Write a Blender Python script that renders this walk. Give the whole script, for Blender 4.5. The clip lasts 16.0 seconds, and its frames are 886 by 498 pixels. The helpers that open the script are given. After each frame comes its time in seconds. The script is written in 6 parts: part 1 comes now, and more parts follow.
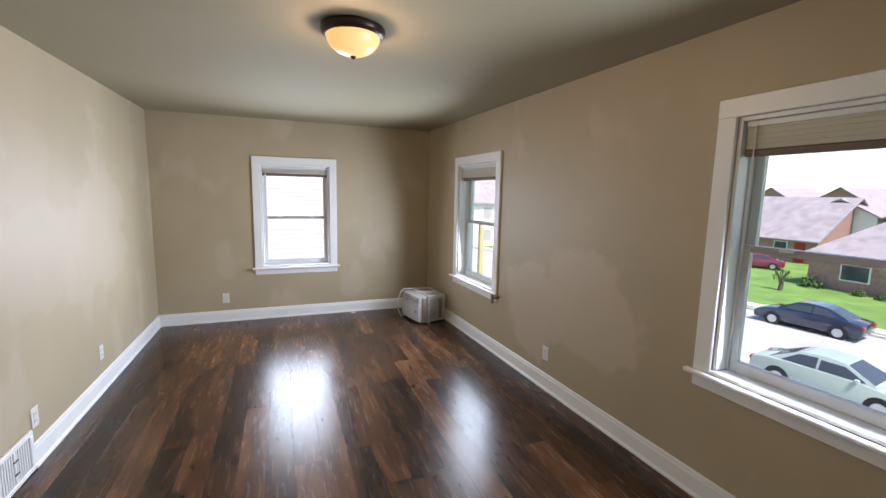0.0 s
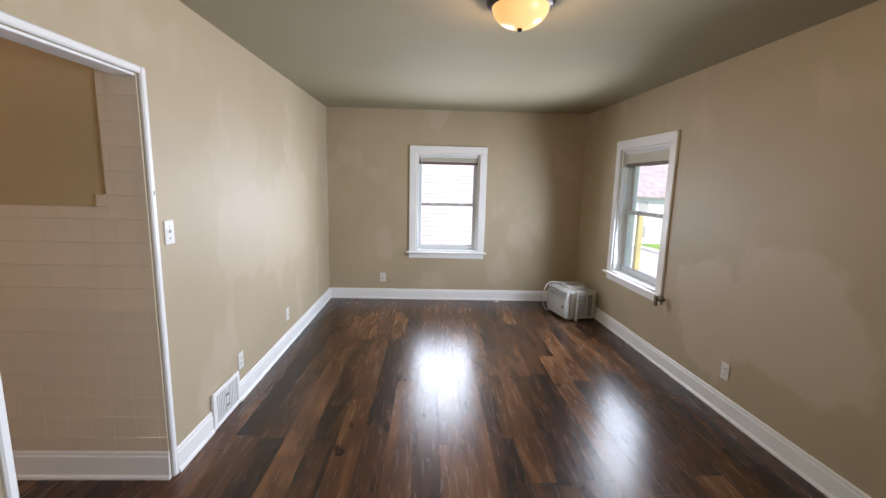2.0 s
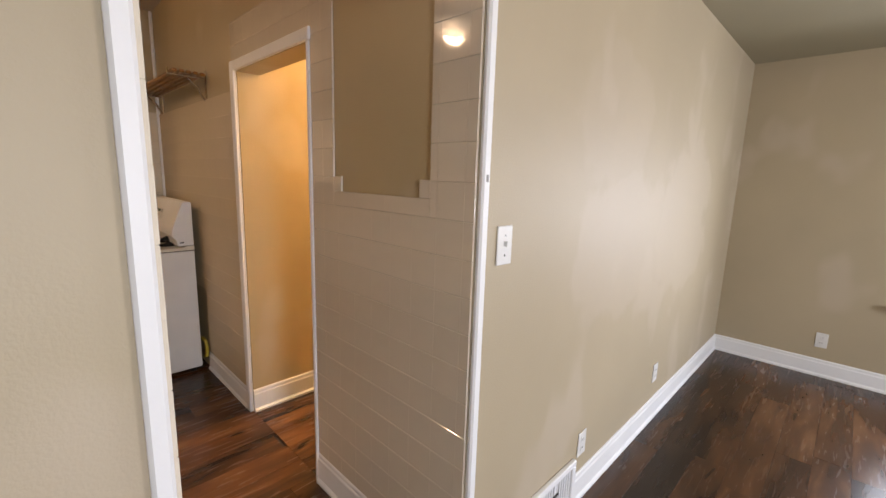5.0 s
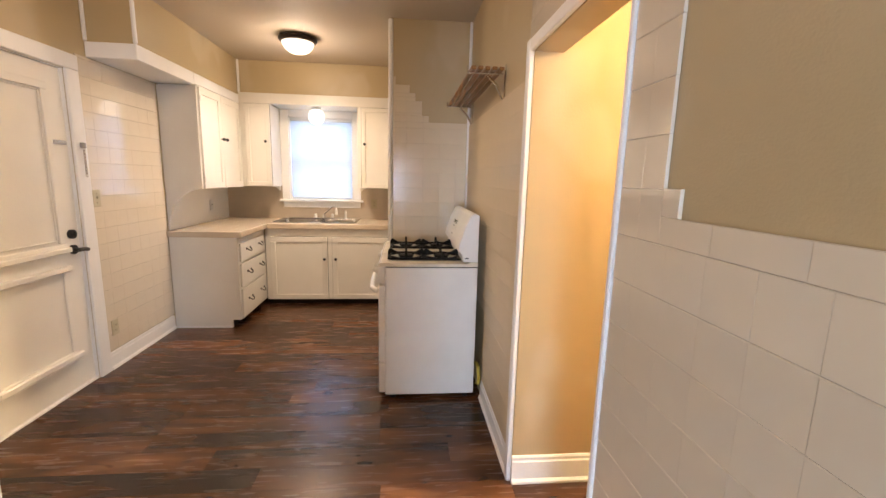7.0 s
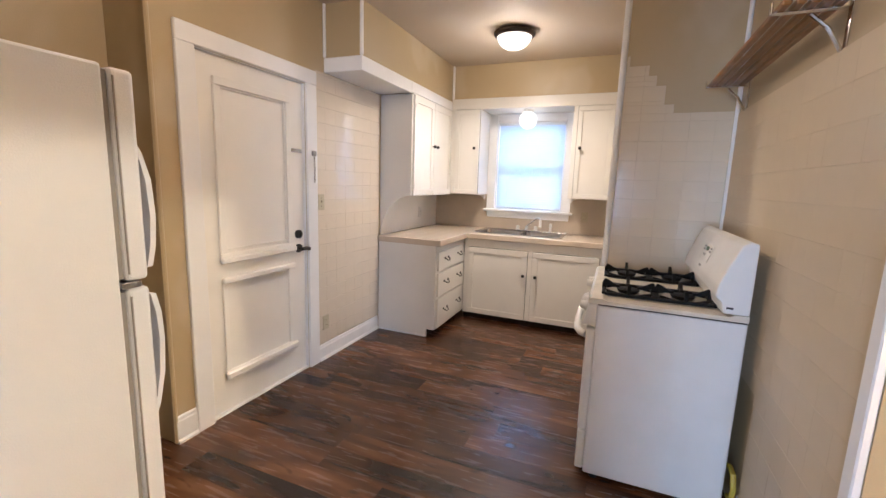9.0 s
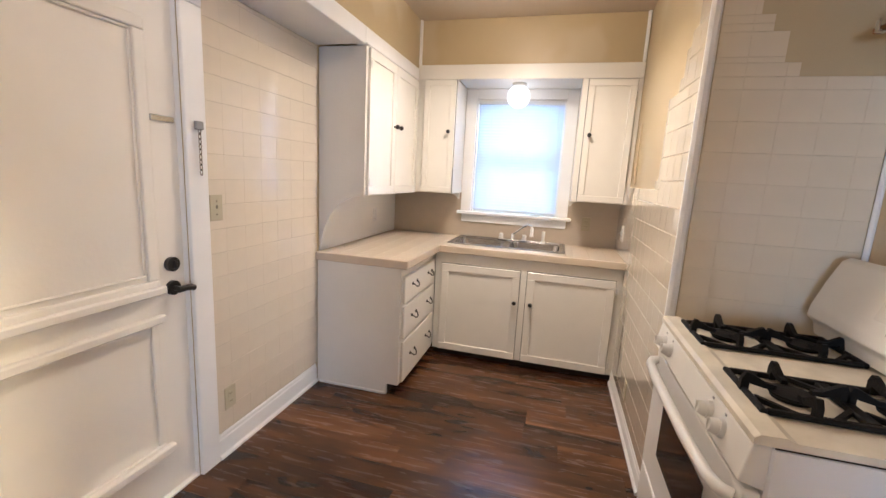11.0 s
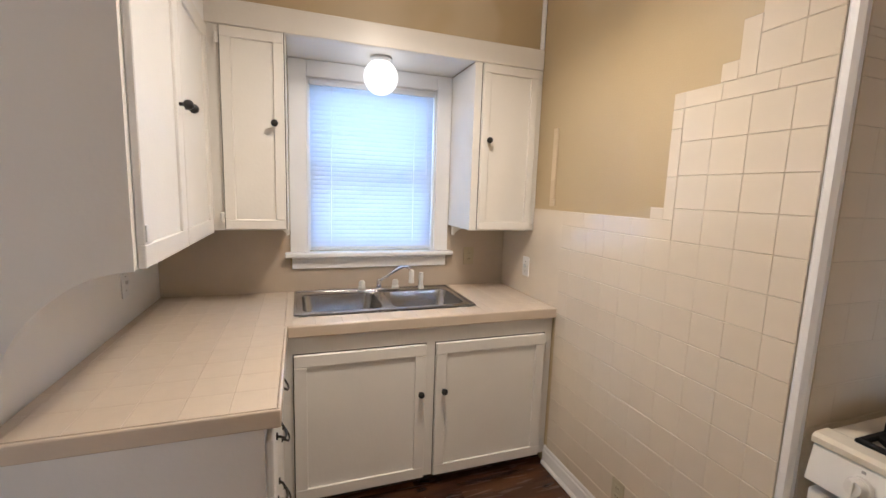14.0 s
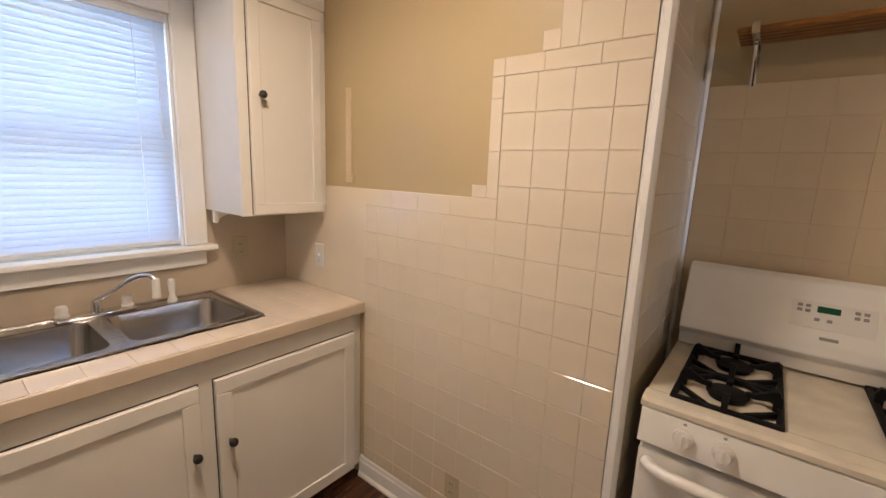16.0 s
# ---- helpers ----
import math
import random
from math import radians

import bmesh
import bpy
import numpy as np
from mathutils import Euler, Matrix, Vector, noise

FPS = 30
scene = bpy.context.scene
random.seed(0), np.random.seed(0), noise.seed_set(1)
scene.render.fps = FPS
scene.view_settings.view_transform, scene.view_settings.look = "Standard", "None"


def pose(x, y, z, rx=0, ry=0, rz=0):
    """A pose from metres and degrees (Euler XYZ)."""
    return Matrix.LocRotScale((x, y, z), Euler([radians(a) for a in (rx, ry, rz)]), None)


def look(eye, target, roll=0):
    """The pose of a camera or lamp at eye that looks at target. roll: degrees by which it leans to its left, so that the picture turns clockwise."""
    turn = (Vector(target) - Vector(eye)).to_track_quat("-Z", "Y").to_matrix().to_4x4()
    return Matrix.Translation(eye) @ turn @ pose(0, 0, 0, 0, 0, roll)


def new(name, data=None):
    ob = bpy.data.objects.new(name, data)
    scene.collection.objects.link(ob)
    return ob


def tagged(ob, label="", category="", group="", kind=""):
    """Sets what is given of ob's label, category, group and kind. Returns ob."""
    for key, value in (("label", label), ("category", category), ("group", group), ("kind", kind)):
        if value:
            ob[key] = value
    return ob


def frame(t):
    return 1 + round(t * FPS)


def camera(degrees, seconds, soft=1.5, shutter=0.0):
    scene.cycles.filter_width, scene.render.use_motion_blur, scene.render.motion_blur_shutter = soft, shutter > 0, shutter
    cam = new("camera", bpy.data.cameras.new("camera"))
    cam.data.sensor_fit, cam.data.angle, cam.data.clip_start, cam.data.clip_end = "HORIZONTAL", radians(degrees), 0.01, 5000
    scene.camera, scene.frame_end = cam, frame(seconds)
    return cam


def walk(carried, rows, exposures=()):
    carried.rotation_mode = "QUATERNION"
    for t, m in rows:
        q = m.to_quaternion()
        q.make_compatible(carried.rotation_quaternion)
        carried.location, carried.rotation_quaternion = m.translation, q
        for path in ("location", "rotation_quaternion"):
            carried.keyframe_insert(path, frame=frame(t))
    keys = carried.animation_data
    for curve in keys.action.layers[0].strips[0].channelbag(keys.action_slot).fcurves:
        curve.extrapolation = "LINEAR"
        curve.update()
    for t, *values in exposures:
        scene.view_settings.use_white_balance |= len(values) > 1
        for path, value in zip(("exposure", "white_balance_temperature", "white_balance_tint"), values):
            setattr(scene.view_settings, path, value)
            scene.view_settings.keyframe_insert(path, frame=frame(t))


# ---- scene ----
cam = camera(93.5, 16.0)
PATH = [
    (0, (1.339, -2.079, 1.575), (2.056, -0.23, 1.31), 1.2),
    (0.5, (1.333, -2.058, 1.565), (1.909, -0.162, 1.292), 1.3),
    (1, (1.324, -2.036, 1.543), (1.74, -0.1, 1.261), 1.5),
    (1.5, (1.316, -2.018, 1.534), (1.558, -0.056, 1.234), 1.5),
    (2, (1.29, -1.956, 1.521), (1.354, 0.018, 1.205), 1.4),
    (2.5, (1.221, -1.808, 1.511), (1.099, 0.161, 1.184), 1.5),
    (3, (1.147, -1.652, 1.489), (0.809, 0.291, 1.156), 1.7),
    (3.5, (1.113, -1.422, 1.477), (0.542, 0.466, 1.146), 1.9),
    (4, (1.052, -1.218, 1.462), (0.169, 0.544, 1.121), 2.2),
    (4.2, (0.993, -1.147, 1.458), (-0.001, 0.555, 1.118), 2.1),
    (6.3, (0.295, -0.571, 1.428), (-1.55, 0.115, 1.075), 1.4),
    (6.5, (0.228, -0.551, 1.433), (-1.665, -0.007, 1.084), 1.4),
    (7, (0.069, -0.521, 1.44), (-1.894, -0.336, 1.104), 1.4),
    (7.5, (-0.093, -0.45, 1.459), (-2.05, -0.694, 1.13), 1.7),
    (7.6, (-0.114, -0.445, 1.461), (-2.062, -0.759, 1.132), 2.4),
    (8, (-0.195, -0.466, 1.435), (-2.088, -1.011, 1.089), 1.8),
    (8.5, (-0.334, -0.529, 1.427), (-2.174, -1.239, 1.091), 2.1),
    (8.7, (-0.384, -0.555, 1.418), (-2.211, -1.306, 1.106), 1.9),
    (10.8, (-1.378, -1.09, 1.447), (-3.269, -1.637, 1.092), 3.0),
    (11, (-1.472, -1.155, 1.443), (-3.376, -1.66, 1.096), 3.1),
    (11.5, (-1.759, -1.305, 1.46), (-3.697, -1.674, 1.135), 3.1),
    (12, (-1.99, -1.458, 1.471), (-3.957, -1.668, 1.172), 2.7),
    (12.5, (-2.178, -1.626, 1.49), (-4.158, -1.646, 1.208), 2.4),
    (13, (-2.377, -1.733, 1.488), (-4.356, -1.573, 1.246), 1.7),
    (13.5, (-2.559, -1.834, 1.508), (-4.509, -1.461, 1.265), 2.2),
    (14, (-2.702, -1.95, 1.506), (-4.573, -1.295, 1.236), 1.9),
    (14.5, (-2.803, -2.038, 1.514), (-4.571, -1.153, 1.214), 1.1),
    (15, (-2.903, -2.016, 1.485), (-4.545, -0.914, 1.185), 1.2),
    (15.5, (-3.048, -1.948, 1.477), (-4.516, -0.625, 1.168), 1.6),
    (16, (-3.131, -1.891, 1.513), (-4.341, -0.34, 1.151), 2.3),
]
walk(cam, [(t, look(e, g, r)) for t, e, g, r in PATH], [
    (0.0, 1.1, 6450, 18), (3.0, 1.08, 6750, 20), (4.2, 1.05, 6850, 22), (6.3, 1.4, 7500, 20), (7.0, 1.95, 6150, 17), (8.0, 1.92, 4950, 14), (8.7, 1.9, 5100, 16),
    (11.0, 1.93, 5300, 15), (13.0, 1.42, 5350, 16), (14.0, 1.45, 5200, 14), (15.0, 1.32, 5450, 14), (16.0, 1.25, 5900, 18)])

# ---- world, lamps ----
world = bpy.data.worlds.new("sky")
scene.world = world
world.use_nodes = True
wn = world.node_tree.nodes
sky = wn.new("ShaderNodeTexSky")
sky.sky_type, sky.sun_disc, sky.sun_elevation, sky.sun_rotation = "NISHITA", False, radians(58), radians(180)
sky.dust_density, sky.air_density = 0.3, 1.0
world.node_tree.links.new(sky.outputs[0], wn["Background"].inputs[0])
wn["Background"].inputs[1].default_value = 0.15

sun = new("sun", bpy.data.lights.new("sun", "SUN"))
sun.data.energy, sun.data.angle, sun.data.color = 3.8, radians(12), (1.0, 0.97, 0.92)
sun.matrix_world = look((0, 0, 30), (0, 18.7, 0))


def area_light(name, m, w, h, watts, color):
    ob = new(name, bpy.data.lights.new(name, "AREA"))
    ob.data.shape, ob.data.size, ob.data.size_y = "RECTANGLE", w, h
    ob.data.energy, ob.data.color = watts, color
    ob.data.spread = radians(150)
    ob.matrix_world = m
    return ob


def bulb_light(name, place, watts, radius, color):
    ob = new(name, bpy.data.lights.new(name, "POINT"))
    ob.data.energy, ob.data.shadow_soft_size, ob.data.color = watts, radius, color
    ob.location = place
    return ob


DAY = (0.74, 0.87, 1.0)
WARM = (1.0, 0.70, 0.40)
area_light("daylight_north", look((1.5, 3.366, 1.22), (1.5, 0, 0.9)), 0.72, 1.0, 13.0, DAY)
area_light("daylight_east", look((3.277, 1.955, 1.22), (0, 1.85, 0.9)), 0.76, 1.0, 25.0, DAY)
area_light("daylight_east_front", look((3.387, -1.11, 1.27), (0, -1.2, 1.0)), 0.76, 1.0, 24.0, DAY)
area_light("daylight_kitchen", look((-5.95, -1.526, 1.60), (0, -1.526, 1.50)), 1.3, 1.5, 15.0, (0.66, 0.82, 1.0))
bulb_light("bulb_living", (1.70, 0.17, 2.30), 6.5, 0.05, WARM)
bulb_light("bulb_kitchen", (-4.0, -1.48, 2.515), 3.9, 0.08, (1.0, 0.78, 0.52))
dome_glow = area_light("dome_kitchen", look((-4.0, -1.48, 2.49), (-4.0, -1.47, 0)), 0.26, 0.26, 6.8, (1.0, 0.78, 0.52))
dome_glow.data.shape = "DISK"
bulb_light("bulb_globe", (-4.98, -1.53, 2.09), 0.28, 0.08, (1.0, 0.88, 0.72))
bulb_light("bulb_entry", (-1.65, -1.6, 2.515), 7.0, 0.07, (1.0, 0.72, 0.44))
bulb_light("bulb_hall", (-1.3, 1.65, 2.33), 70, 0.06, (1.0, 0.77, 0.46))


# ---- materials ----
def mat(name, color, rough=0.5, metal=0.0, spread=0.06, scale=6.0, bump=0.05, bump_scale=120.0, per_object=0.0, coat=0.0, emit=0.0, emit_color=None, transmission=0.0):
    m = bpy.data.materials.new(name)
    m.use_nodes = True
    n, l = m.node_tree.nodes, m.node_tree.links
    b = n["Principled BSDF"]
    b.inputs["Roughness"].default_value = rough
    b.inputs["Metallic"].default_value = metal
    b.inputs["Coat Weight"].default_value = coat
    b.inputs["Transmission Weight"].default_value = transmission
    co = n.new("ShaderNodeTexCoord")
    big = n.new("ShaderNodeTexNoise")
    big.inputs["Scale"].default_value, big.inputs["Detail"].default_value = scale, 5.0
    l.new(co.outputs["Object"], big.inputs["Vector"])
    ramp = n.new("ShaderNodeMapRange")
    ramp.inputs["From Min"].default_value, ramp.inputs["From Max"].default_value = 0.3, 0.7
    ramp.inputs["To Min"].default_value, ramp.inputs["To Max"].default_value = 1 - spread, 1 + spread
    l.new(big.outputs["Fac"], ramp.inputs["Value"])
    last = ramp.outputs["Result"]
    if per_object:
        info = n.new("ShaderNodeObjectInfo")
        r2 = n.new("ShaderNodeMapRange")
        r2.inputs["To Min"].default_value, r2.inputs["To Max"].default_value = 1 - per_object, 1 + per_object
        l.new(info.outputs["Random"], r2.inputs["Value"])
        mul = n.new("ShaderNodeMath")
        mul.operation = "MULTIPLY"
        l.new(last, mul.inputs[0]), l.new(r2.outputs["Result"], mul.inputs[1])
        last = mul.outputs[0]
    mix = n.new("ShaderNodeVectorMath")
    mix.operation = "SCALE"
    mix.inputs[0].default_value = color
    l.new(last, mix.inputs["Scale"])
    l.new(mix.outputs[0], b.inputs["Base Color"])
    if bump:
        fine = n.new("ShaderNodeTexNoise")
        fine.inputs["Scale"].default_value, fine.inputs["Detail"].default_value = bump_scale, 3.0
        l.new(co.outputs["Object"], fine.inputs["Vector"])
        bp = n.new("ShaderNodeBump")
        bp.inputs["Strength"].default_value, bp.inputs["Distance"].default_value = bump, 0.01
        l.new(fine.outputs["Fac"], bp.inputs["Height"])
        l.new(bp.outputs["Normal"], b.inputs["Normal"])
    if emit:
        b.inputs["Emission Color"].default_value = (*(emit_color or color), 1)
        b.inputs["Emission Strength"].default_value = emit
    return m


def paint_mat(name, color, patch, spots, rough=0.5):
    """Old wall paint with roller texture and lighter touched-up areas (centre, half sizes, amount)."""
    m = mat(name, color, rough, spread=0.05, scale=1.6, bump=0.10, bump_scale=160)
    n, l = m.node_tree.nodes, m.node_tree.links
    b = n["Principled BSDF"]
    geo = n.new("ShaderNodeNewGeometry")
    wob = n.new("ShaderNodeTexNoise")
    wob.inputs["Scale"].default_value, wob.inputs["Detail"].default_value = 3.5, 4.0
    l.new(geo.outputs["Position"], wob.inputs["Vector"])
    blot = n.new("ShaderNodeTexNoise")
    blot.inputs["Scale"].default_value, blot.inputs["Detail"].default_value = 2.3, 2.0
    stretch = n.new("ShaderNodeVectorMath")
    stretch.operation = "MULTIPLY"
    stretch.inputs[1].default_value = (1, 1, 0.7)
    l.new(geo.outputs["Position"], stretch.inputs[0]), l.new(stretch.outputs[0], blot.inputs["Vector"])
    bl = n.new("ShaderNodeMapRange")
    bl.interpolation_type = "SMOOTHSTEP"
    bl.inputs["From Min"].default_value, bl.inputs["From Max"].default_value = 0.56, 0.68
    bl.inputs["To Max"].default_value = 0.55
    l.new(blot.outputs["Fac"], bl.inputs["Value"])
    total = bl.outputs["Result"]
    for c, h, amount in spots:
        sub = n.new("ShaderNodeVectorMath")
        sub.operation, sub.inputs[1].default_value = "SUBTRACT", c
        l.new(geo.outputs["Position"], sub.inputs[0])
        div = n.new("ShaderNodeVectorMath")
        div.operation, div.inputs[1].default_value = "DIVIDE", h
        l.new(sub.outputs[0], div.inputs[0])
        ln = n.new("ShaderNodeVectorMath")
        ln.operation = "LENGTH"
        l.new(div.outputs[0], ln.inputs[0])
        add = n.new("ShaderNodeMath")
        add.operation = "MULTIPLY_ADD"
        add.inputs[1].default_value = 1.1
        l.new(wob.outputs["Fac"], add.inputs[0]), l.new(ln.outputs["Value"], add.inputs[2])
        r = n.new("ShaderNodeMapRange")
        r.interpolation_type = "SMOOTHSTEP"
        r.inputs["From Min"].default_value, r.inputs["From Max"].default_value = 1.62, 1.42
        r.inputs["To Max"].default_value = amount
        l.new(add.outputs[0], r.inputs["Value"])
        mx = n.new("ShaderNodeMath")
        mx.operation = "MAXIMUM"
        l.new(total, mx.inputs[0]), l.new(r.outputs["Result"], mx.inputs[1])
        total = mx.outputs[0]
    mixc = n.new("ShaderNodeMix")
    mixc.data_type = "RGBA"
    old = b.inputs["Base Color"].links[0].from_socket
    l.new(total, mixc.inputs["Factor"]), l.new(old, mixc.inputs["A"])
    mixc.inputs["B"].default_value = (*patch, 1)
    l.new(mixc.outputs["Result"], b.inputs["Base Color"])
    return m


def plank_mat():
    """Dark vinyl plank: each plank its own tone, long grain, knots, satin wear layer."""
    m = bpy.data.materials.new("dark_vinyl_plank")
    m.use_nodes = True
    n, l = m.node_tree.nodes, m.node_tree.links
    b = n["Principled BSDF"]
    co, info = n.new("ShaderNodeTexCoord"), n.new("ShaderNodeObjectInfo")
    off = n.new("ShaderNodeVectorMath")
    off.operation = "SCALE"
    off.inputs[0].default_value = (37, 53, 11)
    l.new(info.outputs["Random"], off.inputs["Scale"])
    add = n.new("ShaderNodeVectorMath")
    l.new(co.outputs["Object"], add.inputs[0]), l.new(off.outputs[0], add.inputs[1])

    def grain(scale, sx, sy, detail, distort):
        mp = n.new("ShaderNodeVectorMath")
        mp.operation, mp.inputs[1].default_value = "MULTIPLY", (sx, sy, 1)
        l.new(add.outputs[0], mp.inputs[0])
        t = n.new("ShaderNodeTexNoise")
        t.inputs["Scale"].default_value, t.inputs["Detail"].default_value, t.inputs["Distortion"].default_value = scale, detail, distort
        l.new(mp.outputs[0], t.inputs["Vector"])
        return t.outputs["Fac"]

    fine, broad, knots = grain(12, 4.5, 0.40, 5, 0.5), grain(3.4, 2.4, 0.45, 4, 0.8), grain(9, 1.5, 0.55, 1, 0.4)
    ramp = n.new("ShaderNodeValToRGB")
    e = ramp.color_ramp.elements
    e[0].position, e[0].color = 0.26, (0.020, 0.0105, 0.0075, 1)
    e[1].position, e[1].color = 0.74, (0.225, 0.106, 0.049, 1)
    mid = ramp.color_ramp.elements.new(0.52)
    mid.color = (0.094, 0.041, 0.0185, 1)
    s1 = n.new("ShaderNodeMath")
    s1.operation, s1.inputs[1].default_value = "MULTIPLY", 0.12
    l.new(fine, s1.inputs[0])
    s2 = n.new("ShaderNodeMath")
    s2.operation, s2.inputs[1].default_value = "MULTIPLY_ADD", 0.74
    l.new(broad, s2.inputs[0]), l.new(s1.outputs[0], s2.inputs[2])
    tone = n.new("ShaderNodeMapRange")
    tone.inputs["To Min"].default_value, tone.inputs["To Max"].default_value = -0.12, 0.16
    l.new(info.outputs["Random"], tone.inputs["Value"])
    s3 = n.new("ShaderNodeMath")
    l.new(s2.outputs[0], s3.inputs[0]), l.new(tone.outputs["Result"], s3.inputs[1])
    spot = n.new("ShaderNodeMapRange")
    spot.inputs["From Min"].default_value, spot.inputs["From Max"].default_value = 0.69, 0.76
    spot.inputs["To Max"].default_value = 0.22
    l.new(knots, spot.inputs["Value"])
    s4 = n.new("ShaderNodeMath")
    s4.operation = "SUBTRACT"
    l.new(s3.outputs[0], s4.inputs[0]), l.new(spot.outputs["Result"], s4.inputs[1])
    l.new(s4.outputs[0], ramp.inputs["Fac"])
    l.new(ramp.outputs["Color"], b.inputs["Base Color"])
    rr = n.new("ShaderNodeMapRange")
    rr.inputs["To Min"].default_value, rr.inputs["To Max"].default_value = 0.19, 0.33
    l.new(fine, rr.inputs["Value"]), l.new(rr.outputs["Result"], b.inputs["Roughness"])
    b.inputs["Specular IOR Level"].default_value = 0.42
    bp = n.new("ShaderNodeBump")
    bp.inputs["Strength"].default_value, bp.inputs["Distance"].default_value = 0.05, 0.004
    l.new(fine, bp.inputs["Height"]), l.new(bp.outputs["Normal"], b.inputs["Normal"])
    return m


def glass_mat():
    m = bpy.data.materials.new("window_glass")
    m.use_nodes = True
    b = m.node_tree.nodes["Principled BSDF"]
    b.inputs["Transmission Weight"].default_value, b.inputs["Roughness"].default_value, b.inputs["IOR"].default_value = 1.0, 0.0, 1.03
    return m


def translucent_mat(name, color, share, through_color=None):
    m = bpy.data.materials.new(name)
    m.use_nodes = True
    n, l = m.node_tree.nodes, m.node_tree.links
    d, t, mx = n["Principled BSDF"], n.new("ShaderNodeBsdfTranslucent"), n.new("ShaderNodeMixShader")
    d.inputs["Base Color"].default_value, d.inputs["Roughness"].default_value = (*color, 1), 0.45
    t.inputs["Color"].default_value = (*(through_color or color), 1)
    mx.inputs[0].default_value = share
    l.new(d.outputs[0], mx.inputs[1]), l.new(t.outputs[0], mx.inputs[2])
    l.new(mx.outputs[0], n["Material Output"].inputs["Surface"])
    return m


TAN = (0.455, 0.373, 0.25)
M_WALL = paint_mat("tan_wall_paint", TAN, (0.55, 0.46, 0.35), [
    ((3.3, 0.85, 0.62), (0.5, 0.45, 0.40), 0.85), ((3.3, 0.25, 0.78), (0.5, 0.55, 0.42), 0.75), ((0, 1.15, 1.15), (0.5, 0.55, 0.35), 0.4),
    ((0, 0.9, 1.7), (0.5, 0.35, 0.3), 0.25), ((0, 2.0, 1.2), (0.5, 0.5, 0.5), 0.5)])
M_KWALL = paint_mat("beige_kitchen_paint", (0.475, 0.378, 0.22), (0.57, 0.49, 0.35), [], 0.4)
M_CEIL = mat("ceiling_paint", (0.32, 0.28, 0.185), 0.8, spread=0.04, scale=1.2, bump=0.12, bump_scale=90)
M_KCEIL = mat("kitchen_ceiling_paint", (0.57, 0.49, 0.385), 0.7, spread=0.04, scale=1.2, bump=0.1, bump_scale=90)
M_TRIM = mat("white_trim_paint", (0.85, 0.85, 0.845), 0.35, spread=0.03, scale=4, bump=0.05, bump_scale=60)
M_CAB = mat("white_cabinet_paint", (0.78, 0.76, 0.71), 0.35, spread=0.03, scale=3, bump=0.06, bump_scale=70)
M_DOOR = mat("white_door_paint", (0.86, 0.84, 0.79), 0.4, spread=0.03, scale=3, bump=0.06, bump_scale=70)
M_TILE = mat("cream_painted_tile", (0.72, 0.642, 0.52), 0.07, spread=0.03, scale=5, bump=0.03, bump_scale=14, per_object=0.008, coat=1.0)
# a little darker and less glossy than M_TILE, for the boxed-out wall's stove side
M_TILE_SIDE = mat("cream_tile_with_lower_gloss", (0.69, 0.605, 0.46), 0.16, spread=0.03, scale=5, bump=0.03, bump_scale=14, per_object=0.008)
M_GROUT = mat("cream_painted_grout", (0.66, 0.57, 0.46), 0.5, spread=0.08, scale=9)
M_TILE_TAN = mat("tan_painted_tile", (0.61, 0.505, 0.345), 0.45, spread=0.03, scale=5, bump=0.03, bump_scale=40, per_object=0.008)
M_COUNTER = mat("beige_counter_tile", (0.62, 0.53, 0.415), 0.2, spread=0.04, scale=7, bump=0.04, bump_scale=60, per_object=0.01)
M_COUNTER_GROUT = mat("beige_counter_grout", (0.52, 0.43, 0.33), 0.6, spread=0.06, scale=12)
M_SPLASH = mat("beige_backsplash", (0.51, 0.435, 0.34), 0.35, spread=0.05, scale=5)
M_PLANK = plank_mat()
M_DARK = mat("dark_underlay_and_gap_shade", (0.012, 0.008, 0.006), 0.8)
M_GLASS = glass_mat()
M_VINYL = mat("white_vinyl_sash", (0.72, 0.74, 0.75), 0.35, spread=0.02)
M_SASH_GREY = mat("grey_sash_rail", (0.42, 0.41, 0.40), 0.4, spread=0.05)
M_BLACK = mat("black_hardware", (0.012, 0.011, 0.010), 0.35, spread=0.1)
M_IRON = mat("cast_iron_grate", (0.006, 0.006, 0.006), 0.6, spread=0.2, scale=30, bump=0.15)
M_IRON.node_tree.nodes["Principled BSDF"].inputs["Specular IOR Level"].default_value = 0.2
M_STEEL = mat("brushed_steel", (0.46, 0.455, 0.45), 0.22, metal=1.0, spread=0.06, scale=20, bump=0.04, bump_scale=200)
M_CHROME = mat("chrome", (0.75, 0.75, 0.76), 0.08, metal=1.0, spread=0.01, bump=0)
M_ENAMEL = mat("white_enamel", (0.80, 0.79, 0.76), 0.32, spread=0.03, scale=6, bump=0.0, coat=0.08)
M_ENAMEL_WARM = mat("stained_enamel", (0.72, 0.67, 0.56), 0.22, spread=0.12, scale=9, bump=0.0)
M_FRIDGE = mat("white_textured_fridge", (0.77, 0.795, 0.84), 0.3, spread=0.02, scale=3, bump=0.12, bump_scale=260)
M_GASKET = mat("grey_gasket", (0.28, 0.27, 0.26), 0.6)
M_OVENGLASS = mat("dark_oven_glass", (0.02, 0.02, 0.02), 0.08, bump=0)
M_PLASTIC = mat("white_plastic", (0.74, 0.73, 0.70), 0.4, spread=0.05)
M_IVORY = mat("ivory_plastic", (0.46, 0.41, 0.28), 0.4, spread=0.05)
M_AC = mat("aged_white_plastic", (0.50, 0.50, 0.48), 0.45, spread=0.08, scale=8)
M_ACBEIGE = mat("beige_curtain_plastic", (0.36, 0.32, 0.26), 0.5, spread=0.1, scale=12)
